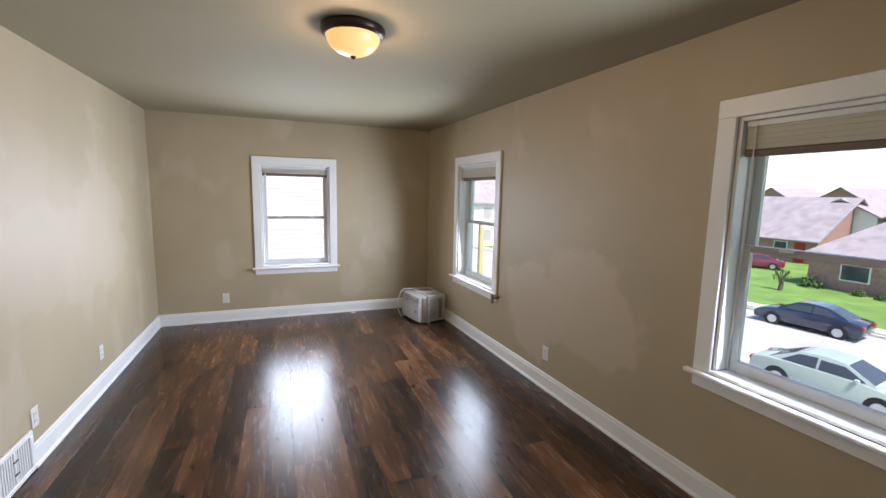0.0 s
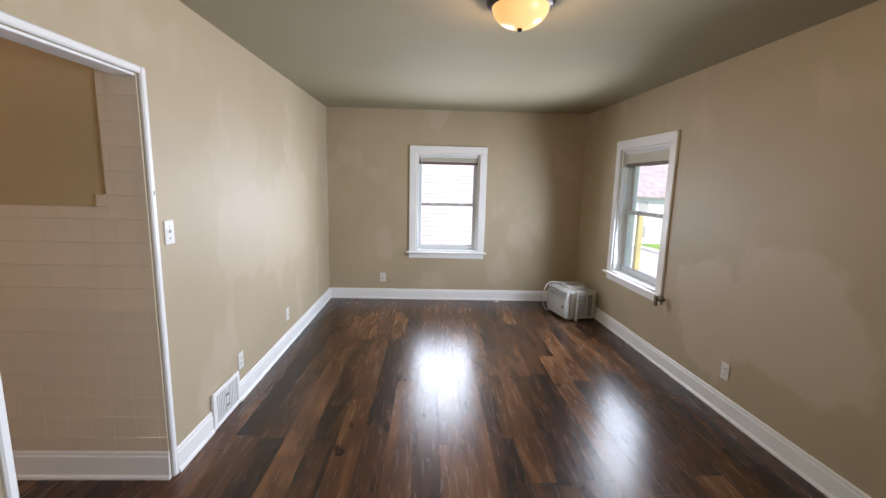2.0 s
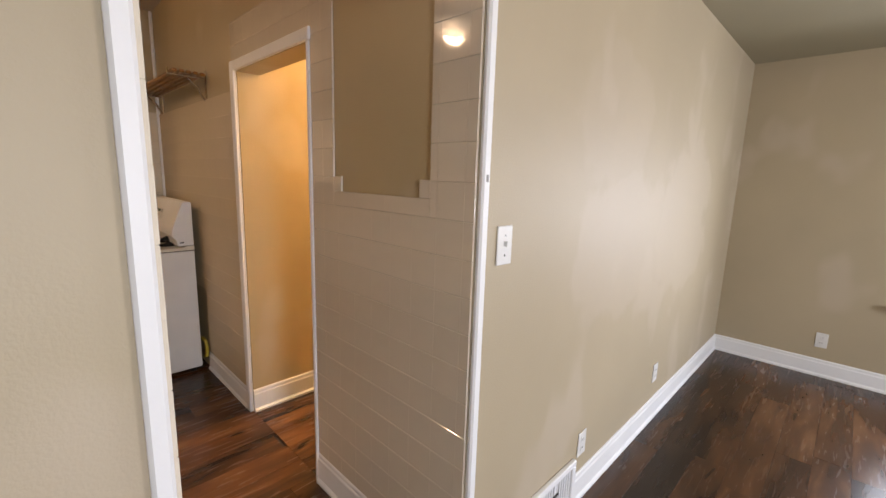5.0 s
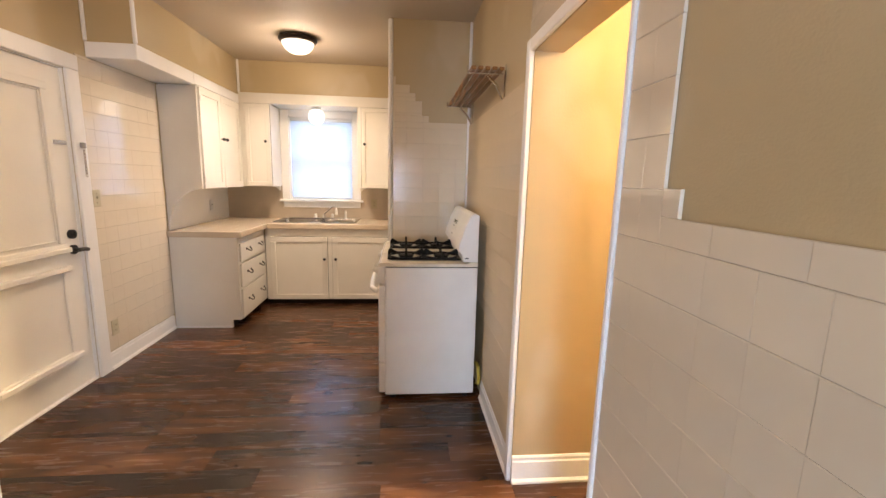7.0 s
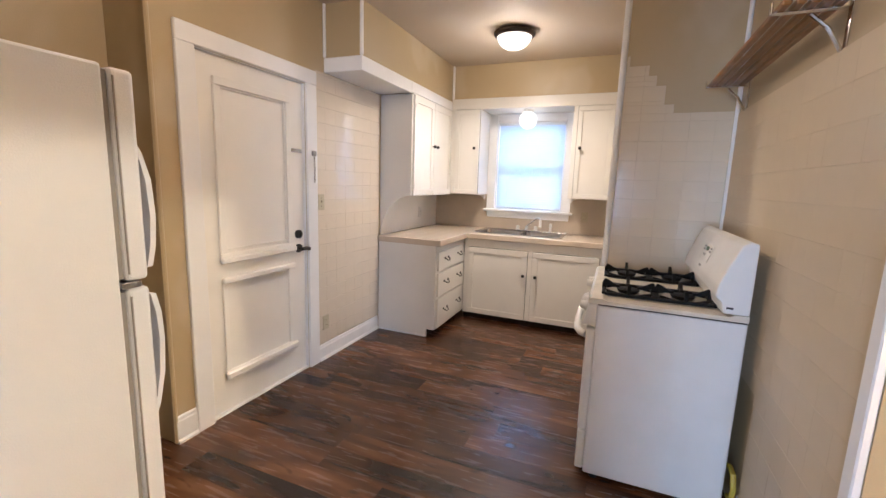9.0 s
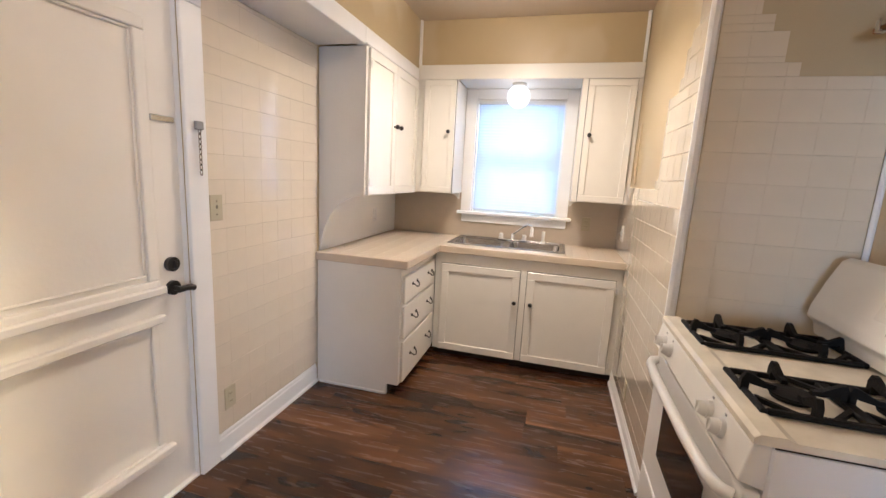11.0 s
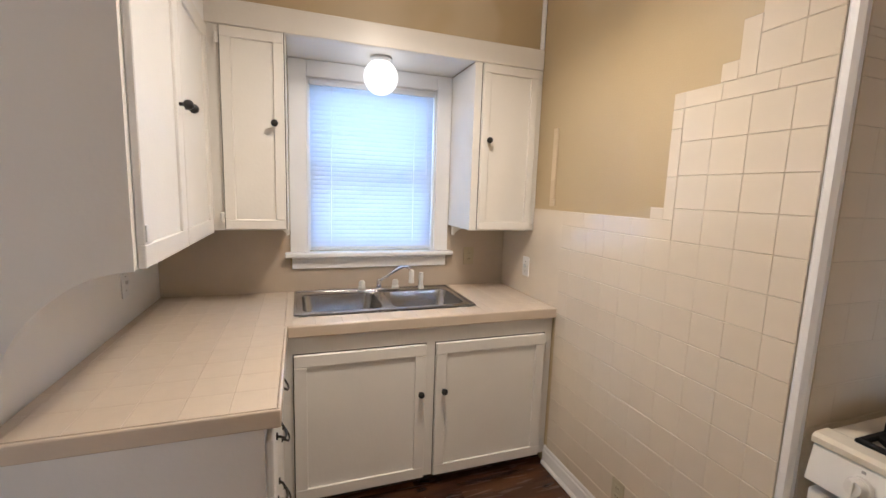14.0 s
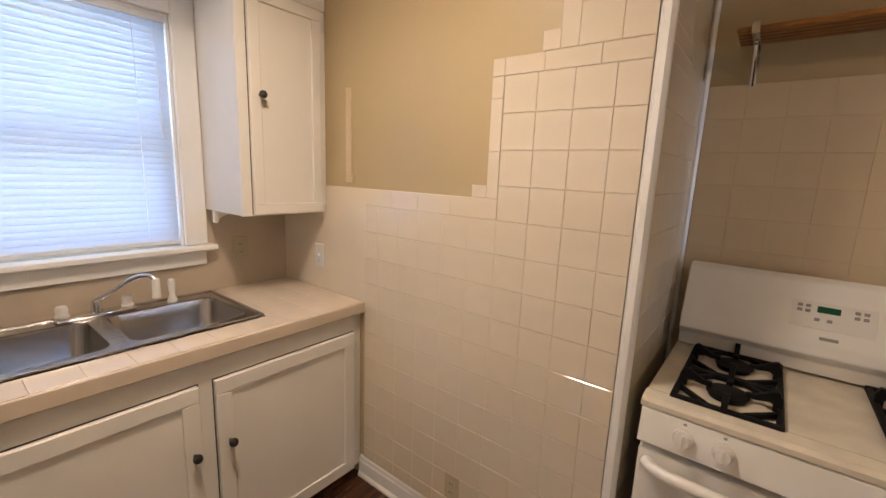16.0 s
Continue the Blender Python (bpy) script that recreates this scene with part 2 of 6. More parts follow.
M_ACDARK = mat("grey_ac_fins", (0.20, 0.20, 0.20), 0.5, spread=0.2, scale=30)
M_BRONZE = mat("dark_bronze", (0.035, 0.022, 0.016), 0.35, metal=0.6, spread=0.15)
M_AMBER = mat("lit_amber_glass", (0.9, 0.62, 0.30), 0.3, emit=0.36, emit_color=(1.0, 0.60, 0.20), bump=0)
M_MILK = mat("lit_milk_glass", (0.9, 0.86, 0.78), 0.3, emit=0.5, emit_color=(1.0, 0.86, 0.62), bump=0)
M_GLOBE = mat("lit_globe_glass", (0.9, 0.88, 0.84), 0.3, emit=0.38, emit_color=(1.0, 0.93, 0.80), bump=0)
M_SHELFWOOD = mat("oak_slats", (0.27, 0.115, 0.022), 0.4, spread=0.25, scale=14, bump=0.08, per_object=0.15)
M_BLIND = translucent_mat("white_blind_slat", (0.64, 0.67, 0.70), 0.42, (0.78, 0.86, 0.97))
M_SHADE = translucent_mat("cream_pleated_shade", (0.72, 0.68, 0.58), 0.25)
M_SHADERAIL = mat("brown_shade_rail", (0.14, 0.10, 0.07), 0.5)
M_DISPLAY = mat("green_display", (0.01, 0.03, 0.015), 0.2, emit=0.02, emit_color=(0.05, 0.5, 0.2), bump=0)
M_MARK = mat("grey_print", (0.30, 0.30, 0.30), 0.5)
M_LEAD = mat("yellow_gas_hose", (0.50, 0.40, 0.05), 0.4)


# ---- mesh helpers ----
def box_bm(x0, x1, y0, y1, z0, z1, bevel=0.0, segs=1, bm=None):
    bm = bm or bmesh.new()
    g = bmesh.ops.create_cube(bm, size=1.0)
    vs = g["verts"]
    for v in vs:
        v.co = Vector(((x0 + x1) / 2 + v.co.x * (x1 - x0), (y0 + y1) / 2 + v.co.y * (y1 - y0), (z0 + z1) / 2 + v.co.z * (z1 - z0)))
    if bevel:
        es = {e for v in vs for e in v.link_edges}
        bmesh.ops.bevel(bm, geom=list(es), offset=bevel, segments=segs, affect="EDGES", profile=0.5)
    return bm


def cyl_bm(p, q, r, r2=None, segs=20, bm=None, bevel=0.0):
    bm = bm or bmesh.new()
    p, q = Vector(p), Vector(q)
    d = q - p
    m = Matrix.Translation((p + q) / 2) @ d.to_track_quat("Z", "Y").to_matrix().to_4x4()
    g = bmesh.ops.create_cone(bm, cap_ends=True, segments=segs, radius1=r, radius2=r if r2 is None else r2, depth=d.length, matrix=m)
    if bevel:
        caps = [e for v in g["verts"] for e in v.link_edges if all(len(f.verts) == 4 for f in e.link_faces) is False]
        bmesh.ops.bevel(bm, geom=list(set(caps)), offset=bevel, segments=2, affect="EDGES", profile=0.5)
    return bm


def lathe_bm(profile, c, segs=36, bm=None):
    """Turn (radius, height) pairs round the vertical through c."""
    bm = bm or bmesh.new()
    rings = []
    for r, z in profile:
        if r < 1e-5:
            rings.append([bm.verts.new((c[0], c[1], c[2] + z))])
        else:
            rings.append([bm.verts.new((c[0] + r * math.cos(2 * math.pi * i / segs), c[1] + r * math.sin(2 * math.pi * i / segs), c[2] + z)) for i in range(segs)])
    for a, b in zip(rings, rings[1:]):
        for i in range(segs):
            j = (i + 1) % segs
            if len(a) == 1 and len(b) == 1:
                continue
            if len(a) == 1:
                bm.faces.new((a[0], b[j], b[i]))
            elif len(b) == 1:
                bm.faces.new((a[i], a[j], b[0]))
            else:
                bm.faces.new((a[i], a[j], b[j], b[i]))
    bmesh.ops.recalc_face_normals(bm, faces=bm.faces)
    return bm


def prism_bm(pts, axis, a, b, bm=None, bevel=0.0):
    """A flat outline pulled along an axis. pts are the two other coordinates in x, y, z order."""
    bm = bm or bmesh.new()

    def put(p, c):
        return {"x": (c, p[0], p[1]), "y": (p[0], c, p[1]), "z": (p[0], p[1], c)}[axis]

    lo = [bm.verts.new(put(p, a)) for p in pts]
    hi = [bm.verts.new(put(p, b)) for p in pts]
    fs = [bm.faces.new(lo), bm.faces.new(hi[::-1])]
    for i in range(len(pts)):
        j = (i + 1) % len(pts)
        fs.append(bm.faces.new((lo[i], hi[i], hi[j], lo[j])))
    bmesh.ops.recalc_face_normals(bm, faces=fs)
    if bevel:
        bmesh.ops.bevel(bm, geom=list({e for f in fs for e in f.edges}), offset=bevel, segments=2, affect="EDGES", profile=0.5)
    return bm


def tube_bm(points, r, segs=8, bm=None):
    """A round bar along points."""
    bm = bm or bmesh.new()
    pts = [Vector(p) for p in points]
    rings, ref = [], None
    for i, p in enumerate(pts):
        d = (pts[min(i + 1, len(pts) - 1)] - pts[max(i - 1, 0)]).normalized()
        side = d.cross(Vector((0, 0, 1)) if abs(d.z) < 0.95 else Vector((1, 0, 0))).normalized() if ref is None else (ref - d * ref.dot(d)).normalized()
        ref, up = side, d.cross(side).normalized()
        rings.append([bm.verts.new(p + r * (math.cos(2 * math.pi * k / segs) * side + math.sin(2 * math.pi * k / segs) * up)) for k in range(segs)])
    for a, b in zip(rings, rings[1:]):
        for k in range(segs):
            j = (k + 1) % segs
            bm.faces.new((a[k], a[j], b[j], b[k]))
    bm.faces.new(rings[0]), bm.faces.new(rings[-1])
    bmesh.ops.recalc_face_normals(bm, faces=bm.faces)
    return bm


def mesh_of(name, bm, material, smooth=False):
    me = bpy.data.meshes.new(name)
    if smooth:
        for f in bm.faces:
            f.smooth = True
        for e in bm.edges:
            if len(e.link_faces) == 2 and e.calc_face_angle(0) > 0.7:
                e.smooth = False
    bm.to_mesh(me)
    bm.free()
    me.materials.append(material)
    return me


def thing(name, label, category, bm=None, material=None, group="", kind="", smooth=False):
    ob = new(name, mesh_of(name, bm, material, smooth) if bm else None)
    return tagged(ob, label, category, group, kind)


def part(name, bm, material, parent, label="", smooth=False):
    ob = new(name, mesh_of(name, bm, material, smooth))
    ob.parent = parent
    if label:
        tagged(ob, label)
    return ob


def pieces_wall(name, axis, c0, c1, u0, u1, z0, z1, holes, material, label):
    """A wall across the axis between c0 and c1, with rectangular openings (u0, u1, z0, z1) through it."""
    us = sorted({u0, u1, *[h[0] for h in holes], *[h[1] for h in holes]})
    zs = sorted({z0, z1, *[h[2] for h in holes], *[h[3] for h in holes]})
    bm = bmesh.new()
    grid = {}

    def inside(u, z):
        return not any(h[0] < u < h[1] and h[2] < z < h[3] for h in holes)

    def vert(c, u, z):
        if (c, u, z) not in grid:
            grid[c, u, z] = bm.verts.new((c, u, z) if axis == "x" else (u, c, z))
        return grid[c, u, z]

    cells = {(i, j) for i in range(len(us) - 1) for j in range(len(zs) - 1) if inside((us[i] + us[i + 1]) / 2, (zs[j] + zs[j + 1]) / 2)}
    for i, j in cells:
        a, b, c, d = us[i], us[i + 1], zs[j], zs[j + 1]
        for k in (c0, c1):
            bm.faces.new([vert(k, *p) for p in ((a, c), (b, c), (b, d), (a, d))])
        for di, dj, e in ((-1, 0, ((a, c), (a, d))), (1, 0, ((b, c), (b, d))), (0, -1, ((a, c), (b, c))), (0, 1, ((a, d), (b, d)))):
            if (i + di, j + dj) not in cells:
                bm.faces.new([vert(c0, *e[0]), vert(c0, *e[1]), vert(c1, *e[1]), vert(c1, *e[0])])
    bmesh.ops.recalc_face_normals(bm, faces=bm.faces)
    return thing(name, label, "wall", bm, material, kind="structure")


PIECES = {}


def piece_mesh(name, w, h, d, chamfer, material, side=None):
    """A shared flat piece, w by h with its face towards +z and chamfered rim; its back lies at z = 0."""
    key = (name, round(w, 3), round(h, 3), material.name, chamfer, side)
    if key not in PIECES:
        a, b, c, s = w / 2, h / 2, chamfer, side or chamfer
        lo = [(-a, -b, 0), (a, -b, 0), (a, b, 0), (-a, b, 0)]
        mi = [(x, y, d - max(c, s)) for x, y, _ in lo]
        hi = [(-a + s, -b + c, d), (a - s, -b + c, d), (a - s, b - c, d), (-a + s, b - c, d)]
        fs = [(8, 9, 10, 11)] + [(i + o, (i + 1) % 4 + o, (i + 1) % 4 + 4 + o, i + 4 + o) for o in (0, 4) for i in range(4)]
        me = bpy.data.meshes.new(name)
        me.from_pydata(lo + mi + hi, [], fs)
        me.materials.append(material)
        PIECES[key] = me
    return PIECES[key]

# ---- the plan ----
W, L, SOUTH = 3.22, 3.36, -3.3
H, KH = 2.395, 2.64
KW, KS, FIN, FINX = -5.20, -2.645, -0.645, -3.40
DOOR_S, DOOR_TOP = -0.742, 1.958
HALL_W, HALL_E, HALL_TOP = -1.69, -0.903, 1.955
ALC_X, ALC_Y = -1.83, -2.95
WIN_N = (1.11, 1.90, 0.645, 1.875)
WIN_E = (1.53, 2.38, 0.625, 1.893)
WIN_F = (-1.53, -0.69, 0.70, 1.958)
WIN_K = (-1.90, -1.15, 1.142, 2.105)

# ---- structure ----
wall_north = pieces_wall("wall_north", "y", L, L + 0.2, -0.14, W + 0.45, 0, H + 0.06, [WIN_N], M_WALL, "tan painted plaster wall with a sash window")
wall_east = pieces_wall("wall_east", "x", W, W + 0.2, SOUTH, L, 0, H + 0.06, [WIN_E, WIN_F], M_WALL, "tan painted plaster wall with touched-up patches and two windows")
wall_south = pieces_wall("wall_south", "y", SOUTH - 0.2, SOUTH, -0.14, W + 0.45, 0, H + 0.06, [], M_WALL, "plain tan painted wall closing the room")
wall_west = pieces_wall("wall_west", "x", -0.10, 0, SOUTH, L, 0, KH + 0.06, [(DOOR_S, 0, -1, DOOR_TOP)], M_WALL, "tan painted wall with a cased kitchen doorway")
wall_kitchen_north = pieces_wall("wall_kitchen_north", "y", 0, 0.12, FINX, -0.10, 0, KH + 0.06, [(HALL_W, HALL_E, -1, HALL_TOP)], M_KWALL, "beige kitchen wall partly tiled with a hall doorway")
wall_chase = thing("wall_chase", "boxed-out kitchen wall with painted tile below beige paint", "wall", box_bm(KW, FINX, FIN, 0.12, 0, KH + 0.06), M_KWALL, kind="structure")
wall_kitchen_west = pieces_wall("wall_kitchen_west", "x", KW - 0.2, KW, KS - 0.15, 0.12, 0, KH + 0.06, [WIN_K], M_KWALL, "beige kitchen wall with the sink window")
wall_kitchen_south = pieces_wall("wall_kitchen_south", "y", KS - 0.15, KS, KW, ALC_X, 0, KH + 0.06, [(-2.87, -2.05, -1, 2.06)], M_KWALL, "beige kitchen wall with tiles and a panelled door")
wall_alcove = thing("wall_alcove", "beige wall at the back of the refrigerator corner", "wall", box_bm(ALC_X - 0.15, -0.10, ALC_Y - 0.15, ALC_Y, 0, KH + 0.06), M_KWALL, kind="structure")
wall_alcove_side = thing("wall_alcove_side", "narrow beige return wall beside the refrigerator corner", "wall", box_bm(ALC_X - 0.15, ALC_X - 0.001, ALC_Y, KS - 0.15, 0, KH + 0.06), M_KWALL, kind="structure")
wall_hall_west = thing("wall_hall_west", "beige hall wall lit by a warm bulb", "wall", box_bm(HALL_W - 0.12, HALL_W, 0.12, 2.2, 0, KH), M_KWALL, kind="structure")
wall_hall_east = thing("wall_hall_east", "beige hall wall", "wall", box_bm(HALL_E, HALL_E + 0.12, 0.12, 2.2, 0, KH), M_KWALL, kind="structure")
wall_hall_north = thing("wall_hall_north", "beige wall at the end of the hall", "wall", box_bm(HALL_W - 0.12, HALL_E + 0.12, 2.2, 2.32, 0, KH), M_KWALL, kind="structure")
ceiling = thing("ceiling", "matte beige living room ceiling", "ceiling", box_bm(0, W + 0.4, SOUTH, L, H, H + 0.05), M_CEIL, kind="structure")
ceiling_kitchen = thing("ceiling_kitchen", "matte beige kitchen ceiling", "ceiling", box_bm(KW, -0.10, ALC_Y, 0, KH, KH + 0.05), M_KCEIL, kind="structure")
ceiling_hall = thing("ceiling_hall", "beige hall ceiling", "ceiling", box_bm(HALL_W, HALL_E, 0.12, 2.2, 2.55, 2.6), M_KCEIL, kind="structure")
roof = thing("roof_deck", "flat deck that closes the storey above", "roof", box_bm(KW - 0.4, W + 0.4, SOUTH - 0.4, L + 0.4, KH + 0.08, KH + 0.2), M_DARK, kind="structure")
floor = thing("floor", "dark brown vinyl plank floor with satin sheen", "floor", box_bm(KW - 0.2, W + 0.45, SOUTH - 0.2, L + 0.2, -0.2, -0.007), M_DARK, kind="structure")


def trim(name, label, boxes, material=None, bevel=0.004, category="trim"):
    bm = bmesh.new()
    for b in boxes:
        box_bm(*b, bevel=bevel, bm=bm)
    return thing(name, label, category, bm, material or M_TRIM, kind="structure")


def base_run(name, axis, c, side, a, b, h=0.13, label="white painted wooden baseboard with a shoe moulding"):
    """A baseboard on the wall face c; side is the way it stands proud."""
    prof = [(0, 0), (0.022, 0), (0.022, 0.012), (0.013, 0.024), (0.013, h - 0.03), (0.009, h - 0.022), (0.009, h - 0.008), (0.004, h), (0, h)]
    pts = [(c + side * (0.0005 + u), z) for u, z in prof]
    bm = prism_bm(pts, "y" if axis == "x" else "x", a, b)
    return thing(name, label, "baseboard", bm, M_TRIM, kind="structure")


base_run("baseboard_north", "y", L, -1, 0.0, W - 0.02, 0.135)
baseboard_east = base_run("baseboard_east", "x", W, -1, SOUTH, L, 0.135)
base_run("baseboard_west", "x", 0, 1, 0.035, 0.385, 0.135)
base_run("baseboard_west_far", "x", 0, 1, 0.735, L - 0.02, 0.135)
base_run("baseboard_west_near", "x", 0, 1, SOUTH, DOOR_S - 0.04, 0.135)
base_run("baseboard_tile", "y", 0, -1, HALL_E + 0.01, -0.004, 0.15)
base_run("baseboard_stove", "y", 0, -1, -2.47, HALL_W - 0.06, 0.13)
base_run("baseboard_chase", "y", FIN, -1, -4.57, FINX - 0.012, 0.11)
base_run("baseboard_kitchen_south", "y", KS, 1, -3.84, -2.98, 0.13)
base_run("baseboard_kitchen_door", "y", KS, 1, -1.945, ALC_X + 0.0, 0.15)
base_run("baseboard_hall", "x", HALL_W, 1, 0.0, 2.2, 0.14)
base_run("baseboard_hall_north", "y", 2.2, -1, HALL_W, HALL_E, 0.14)

# narrow bead round the kitchen doorway and the corner beads of the kitchen
trim("trim_doorway", "narrow white bead framing the kitchen doorway", [
    (-0.004, 0.016, 0.001, 0.034, 0, DOOR_TOP + 0.032), (-0.004, 0.016, DOOR_S - 0.034, DOOR_S - 0.001, 0, DOOR_TOP + 0.032),
    (-0.004, 0.016, DOOR_S - 0.001, 0.001, DOOR_TOP + 0.001, DOOR_TOP + 0.032)], bevel=0.006)
trim("trim_doorway_lining", "white painted head lining of the doorway", [(-0.099, -0.005, DOOR_S + 0.012, -0.012, DOOR_TOP - 0.012, DOOR_TOP - 0.0005)], bevel=0.002)
trim("trim_passage_corner", "white painted corner bead at the kitchen side of the doorway", [(-0.118, -0.094, DOOR_S - 0.02, DOOR_S + 0.010, 0, 2.3)], bevel=0.005)
trim("trim_hall_casing", "white painted casing of the hall doorway", [
    (HALL_W - 0.05, HALL_W - 0.001, -0.022, -0.0005, 0, HALL_TOP + 0.05), (HALL_W - 0.001, HALL_E + 0.02, -0.020, -0.0005, HALL_TOP + 0.001, HALL_TOP + 0.05)], bevel=0.004)
trim("trim_hall_bead", "slim white bead at the tiled edge of the hall doorway", [(HALL_E - 0.008, HALL_E + 0.012, -0.016, 0.0, 0, HALL_TOP)], bevel=0.004)
trim("trim_chase_bead", "rounded white corner bead of the boxed-out wall", [(FINX - 0.026, FINX + 0.012, FIN - 0.012, FIN + 0.026, 0, KH - 0.002)], bevel=0.011)
trim("trim_chase_inner", "white quarter-round in the stove corner", [(FINX + 0.0005, FINX + 0.022, -0.024, -0.0005, 0, KH - 0.002)], bevel=0.008)
trim("trim_corner_left", "slim white corner strip above the cabinets", [(-4.845, -4.822, -2.327, -2.304, 2.302, KH - 0.001)], bevel=0.006)
trim("trim_corner_right", "slim white corner strip above the cabinets", [(-4.845, -4.822, FIN - 0.026, FIN - 0.003, 2.302, KH - 0.001)], bevel=0.006)
trim("trim_alcove_bead", "rounded cream corner bead beside the refrigerator corner", [(ALC_X - 0.012, ALC_X + 0.012, KS - 0.012, KS + 0.012, 0.0, KH - 0.002)], M_KWALL, bevel=0.008)


# ---- windows of the living room ----
def sash_window(name, label, axis, face, out, hole, meeting, shade):
    """A painted casing with stool and apron round a double-hung sash; out is +1 where outdoors lies."""
    u0, u1, z0, z1 = hole

    def bx(ua, ub, ca, cb, za, zb, bevel=0.003, bm=None):
        lo, hi = sorted((face + out * ca, face + out * cb))
        return box_bm(*((lo, hi, ua, ub) if axis == "x" else (ua, ub, lo, hi)), za, zb, bevel=bevel, bm=bm)

    win = thing(name, label, "window", kind="structure")
    cw = 0.088
    for n, a in (("casing_side", (u0 - cw, u0, -0.02, -0.0005, z0 - 0.03, z1)), ("casing_side", (u1, u1 + cw, -0.02, -0.0005, z0 - 0.03, z1)),
                 ("casing_head", (u0 - cw, u1 + cw, -0.023, -0.0005, z1 + 0.0005, z1 + cw))):
        part(n, bx(*a), M_TRIM, win)
    part("stool", bx(u0 - cw - 0.03, u1 + cw + 0.03, -0.058, -0.0215, z0 - 0.03, z0 - 0.006, 0.006), M_TRIM, win)
    part("inner_sill", bx(u0 + 0.001, u1 - 0.001, -0.021, 0.12, z0 - 0.006, z0 + 0.012, 0.003), M_TRIM, win)
    part("apron", bx(u0 - cw, u1 + cw, -0.018, -0.0005, z0 - 0.095, z0 - 0.031), M_TRIM, win)
    for ua, ub in ((u0 + 0.0005, u0 + 0.02), (u1 - 0.02, u1 - 0.0005)):
        part("jamb", bx(ua, ub, 0.0, 0.19, z0 + 0.0125, z1 - 0.0005, 0.002), M_TRIM, win)
        s = 1 if ua < (u0 + u1) / 2 else -1
        e = ub if s > 0 else ua
        part("track", bx(*sorted((e, e + s * 0.012)), 0.075, 0.087, z0 + 0.013, z1 - 0.021), M_VINYL, win)
    part("head_jamb", bx(u0 + 0.02, u1 - 0.02, 0.0, 0.19, z1 - 0.02, z1 - 0.0005, 0.002), M_TRIM, win)
    a, b = u0 + 0.0205, u1 - 0.0205
    for n, ca, cb, za, zb, low, high in (("lower_sash", 0.088, 0.118, z0 + 0.0125, meeting + 0.02, 0.055, 0.034), ("upper_sash", 0.122, 0.152, meeting - 0.015, z1 - 0.0205, 0.034, 0.045)):
        sash = part(n, bx(a, a + 0.042, ca, cb, za, zb), M_VINYL, win)
        part("stile", bx(b - 0.042, b, ca, cb, za, zb), M_VINYL, sash)
        part("bottom_rail", bx(a + 0.0425, b - 0.0425, ca, cb, za, za + low), M_VINYL, sash)
        part("top_rail", bx(a + 0.0425, b - 0.0425, ca, cb, zb - high, zb), M_SASH_GREY if n == "lower_sash" else M_VINYL, sash)
        pane = part("pane", bx(a + 0.042, b - 0.042, (ca + cb) / 2 - 0.002, (ca + cb) / 2 + 0.002, za + low, zb - high, 0), M_GLASS, sash, "clear window glass")
        pane.visible_shadow = False
    for du in (0.25, 0.75):
        u = a + (b - a) * du
        part("sash_lock", bx(u - 0.03, u + 0.03, 0.074, 0.087, meeting + 0.004, meeting + 0.022, 0.004), M_VINYL, win)
    # raised pleated shade
    top = z1 - 0.022
    part("headrail", bx(a + 0.004, b - 0.004, 0.02, 0.055, top - 0.028, top, 0.003), M_VINYL, win)
    n = 9
    bm = bmesh.new()
    step = (shade - 0.05) / n
    for k in range(n):
        zt = top - 0.029 - k * step
        bx(a + 0.008, b - 0.008, 0.024 + 0.003 * (k % 2), 0.052 - 0.003 * (k % 2), zt - step + 0.001, zt, 0, bm)
    part("pleated_shade", bm, M_SHADE, win, "cream pleated shade drawn up")
    part("bottom_rail", bx(a + 0.006, b - 0.006, 0.022, 0.054, top - shade - 0.012, top - shade + 0.02, 0.004), M_SHADERAIL, win, "brown shade bottom rail")
    p = [(face + out * 0.016, u1 - 0.07, z) for z in (top - 0.02, top - 0.3, top - 0.62)]
    part("wand", tube_bm(p if axis == "x" else [(c[1] - (u1 - 0.07) + u0 + 0.06, c[0], c[2]) for c in p], 0.004, 6), M_VINYL, win)
    return win


sash_window("window_1", "white double-hung window facing the neighbour's roof", "y", L, 1, WIN_N, 1.235, 0.10)
window_2 = sash_window("window_2", "white double-hung window with a raised cream shade", "x", W, 1, WIN_E, 1.26, 0.14)
window_3 = sash_window("window_3", "white double-hung window overlooking the street", "x", W, 1, WIN_F, 1.335, 0.15)


# ---- small wall fittings ----
def wall_box(axis, c, side, ua, ub, d0, d1, za, zb, bevel=0.002, bm=None):
    lo, hi = sorted((c + side * d0, c + side * d1))
    return box_bm(*((lo, hi, ua, ub) if axis == "x" else (ua, ub, lo, hi)), za, zb, bevel=bevel, bm=bm)


def outlet(axis, c, side, u, z, material, label, w=0.072, h=0.115):
    ob = thing("wall_outlet", label, "outlet", wall_box(axis, c, side, u - w / 2, u + w / 2, 0.0005, 0.006, z - h / 2, z + h / 2), material, group="wall outlets")
    for dz in (-0.02, 0.02):
        rec = part("receptacle", wall_box(axis, c, side, u - 0.016, u + 0.016, 0.0062, 0.0085, z + dz - 0.013, z + dz + 0.013, 0.001), material, ob)
        for du in (-0.006, 0.006):
            part("slot", wall_box(axis, c, side, u + du - 0.0012, u + du + 0.0012, 0.0087, 0.0092, z + dz - 0.004, z + dz + 0.006, 0), M_BLACK, rec)
    return ob


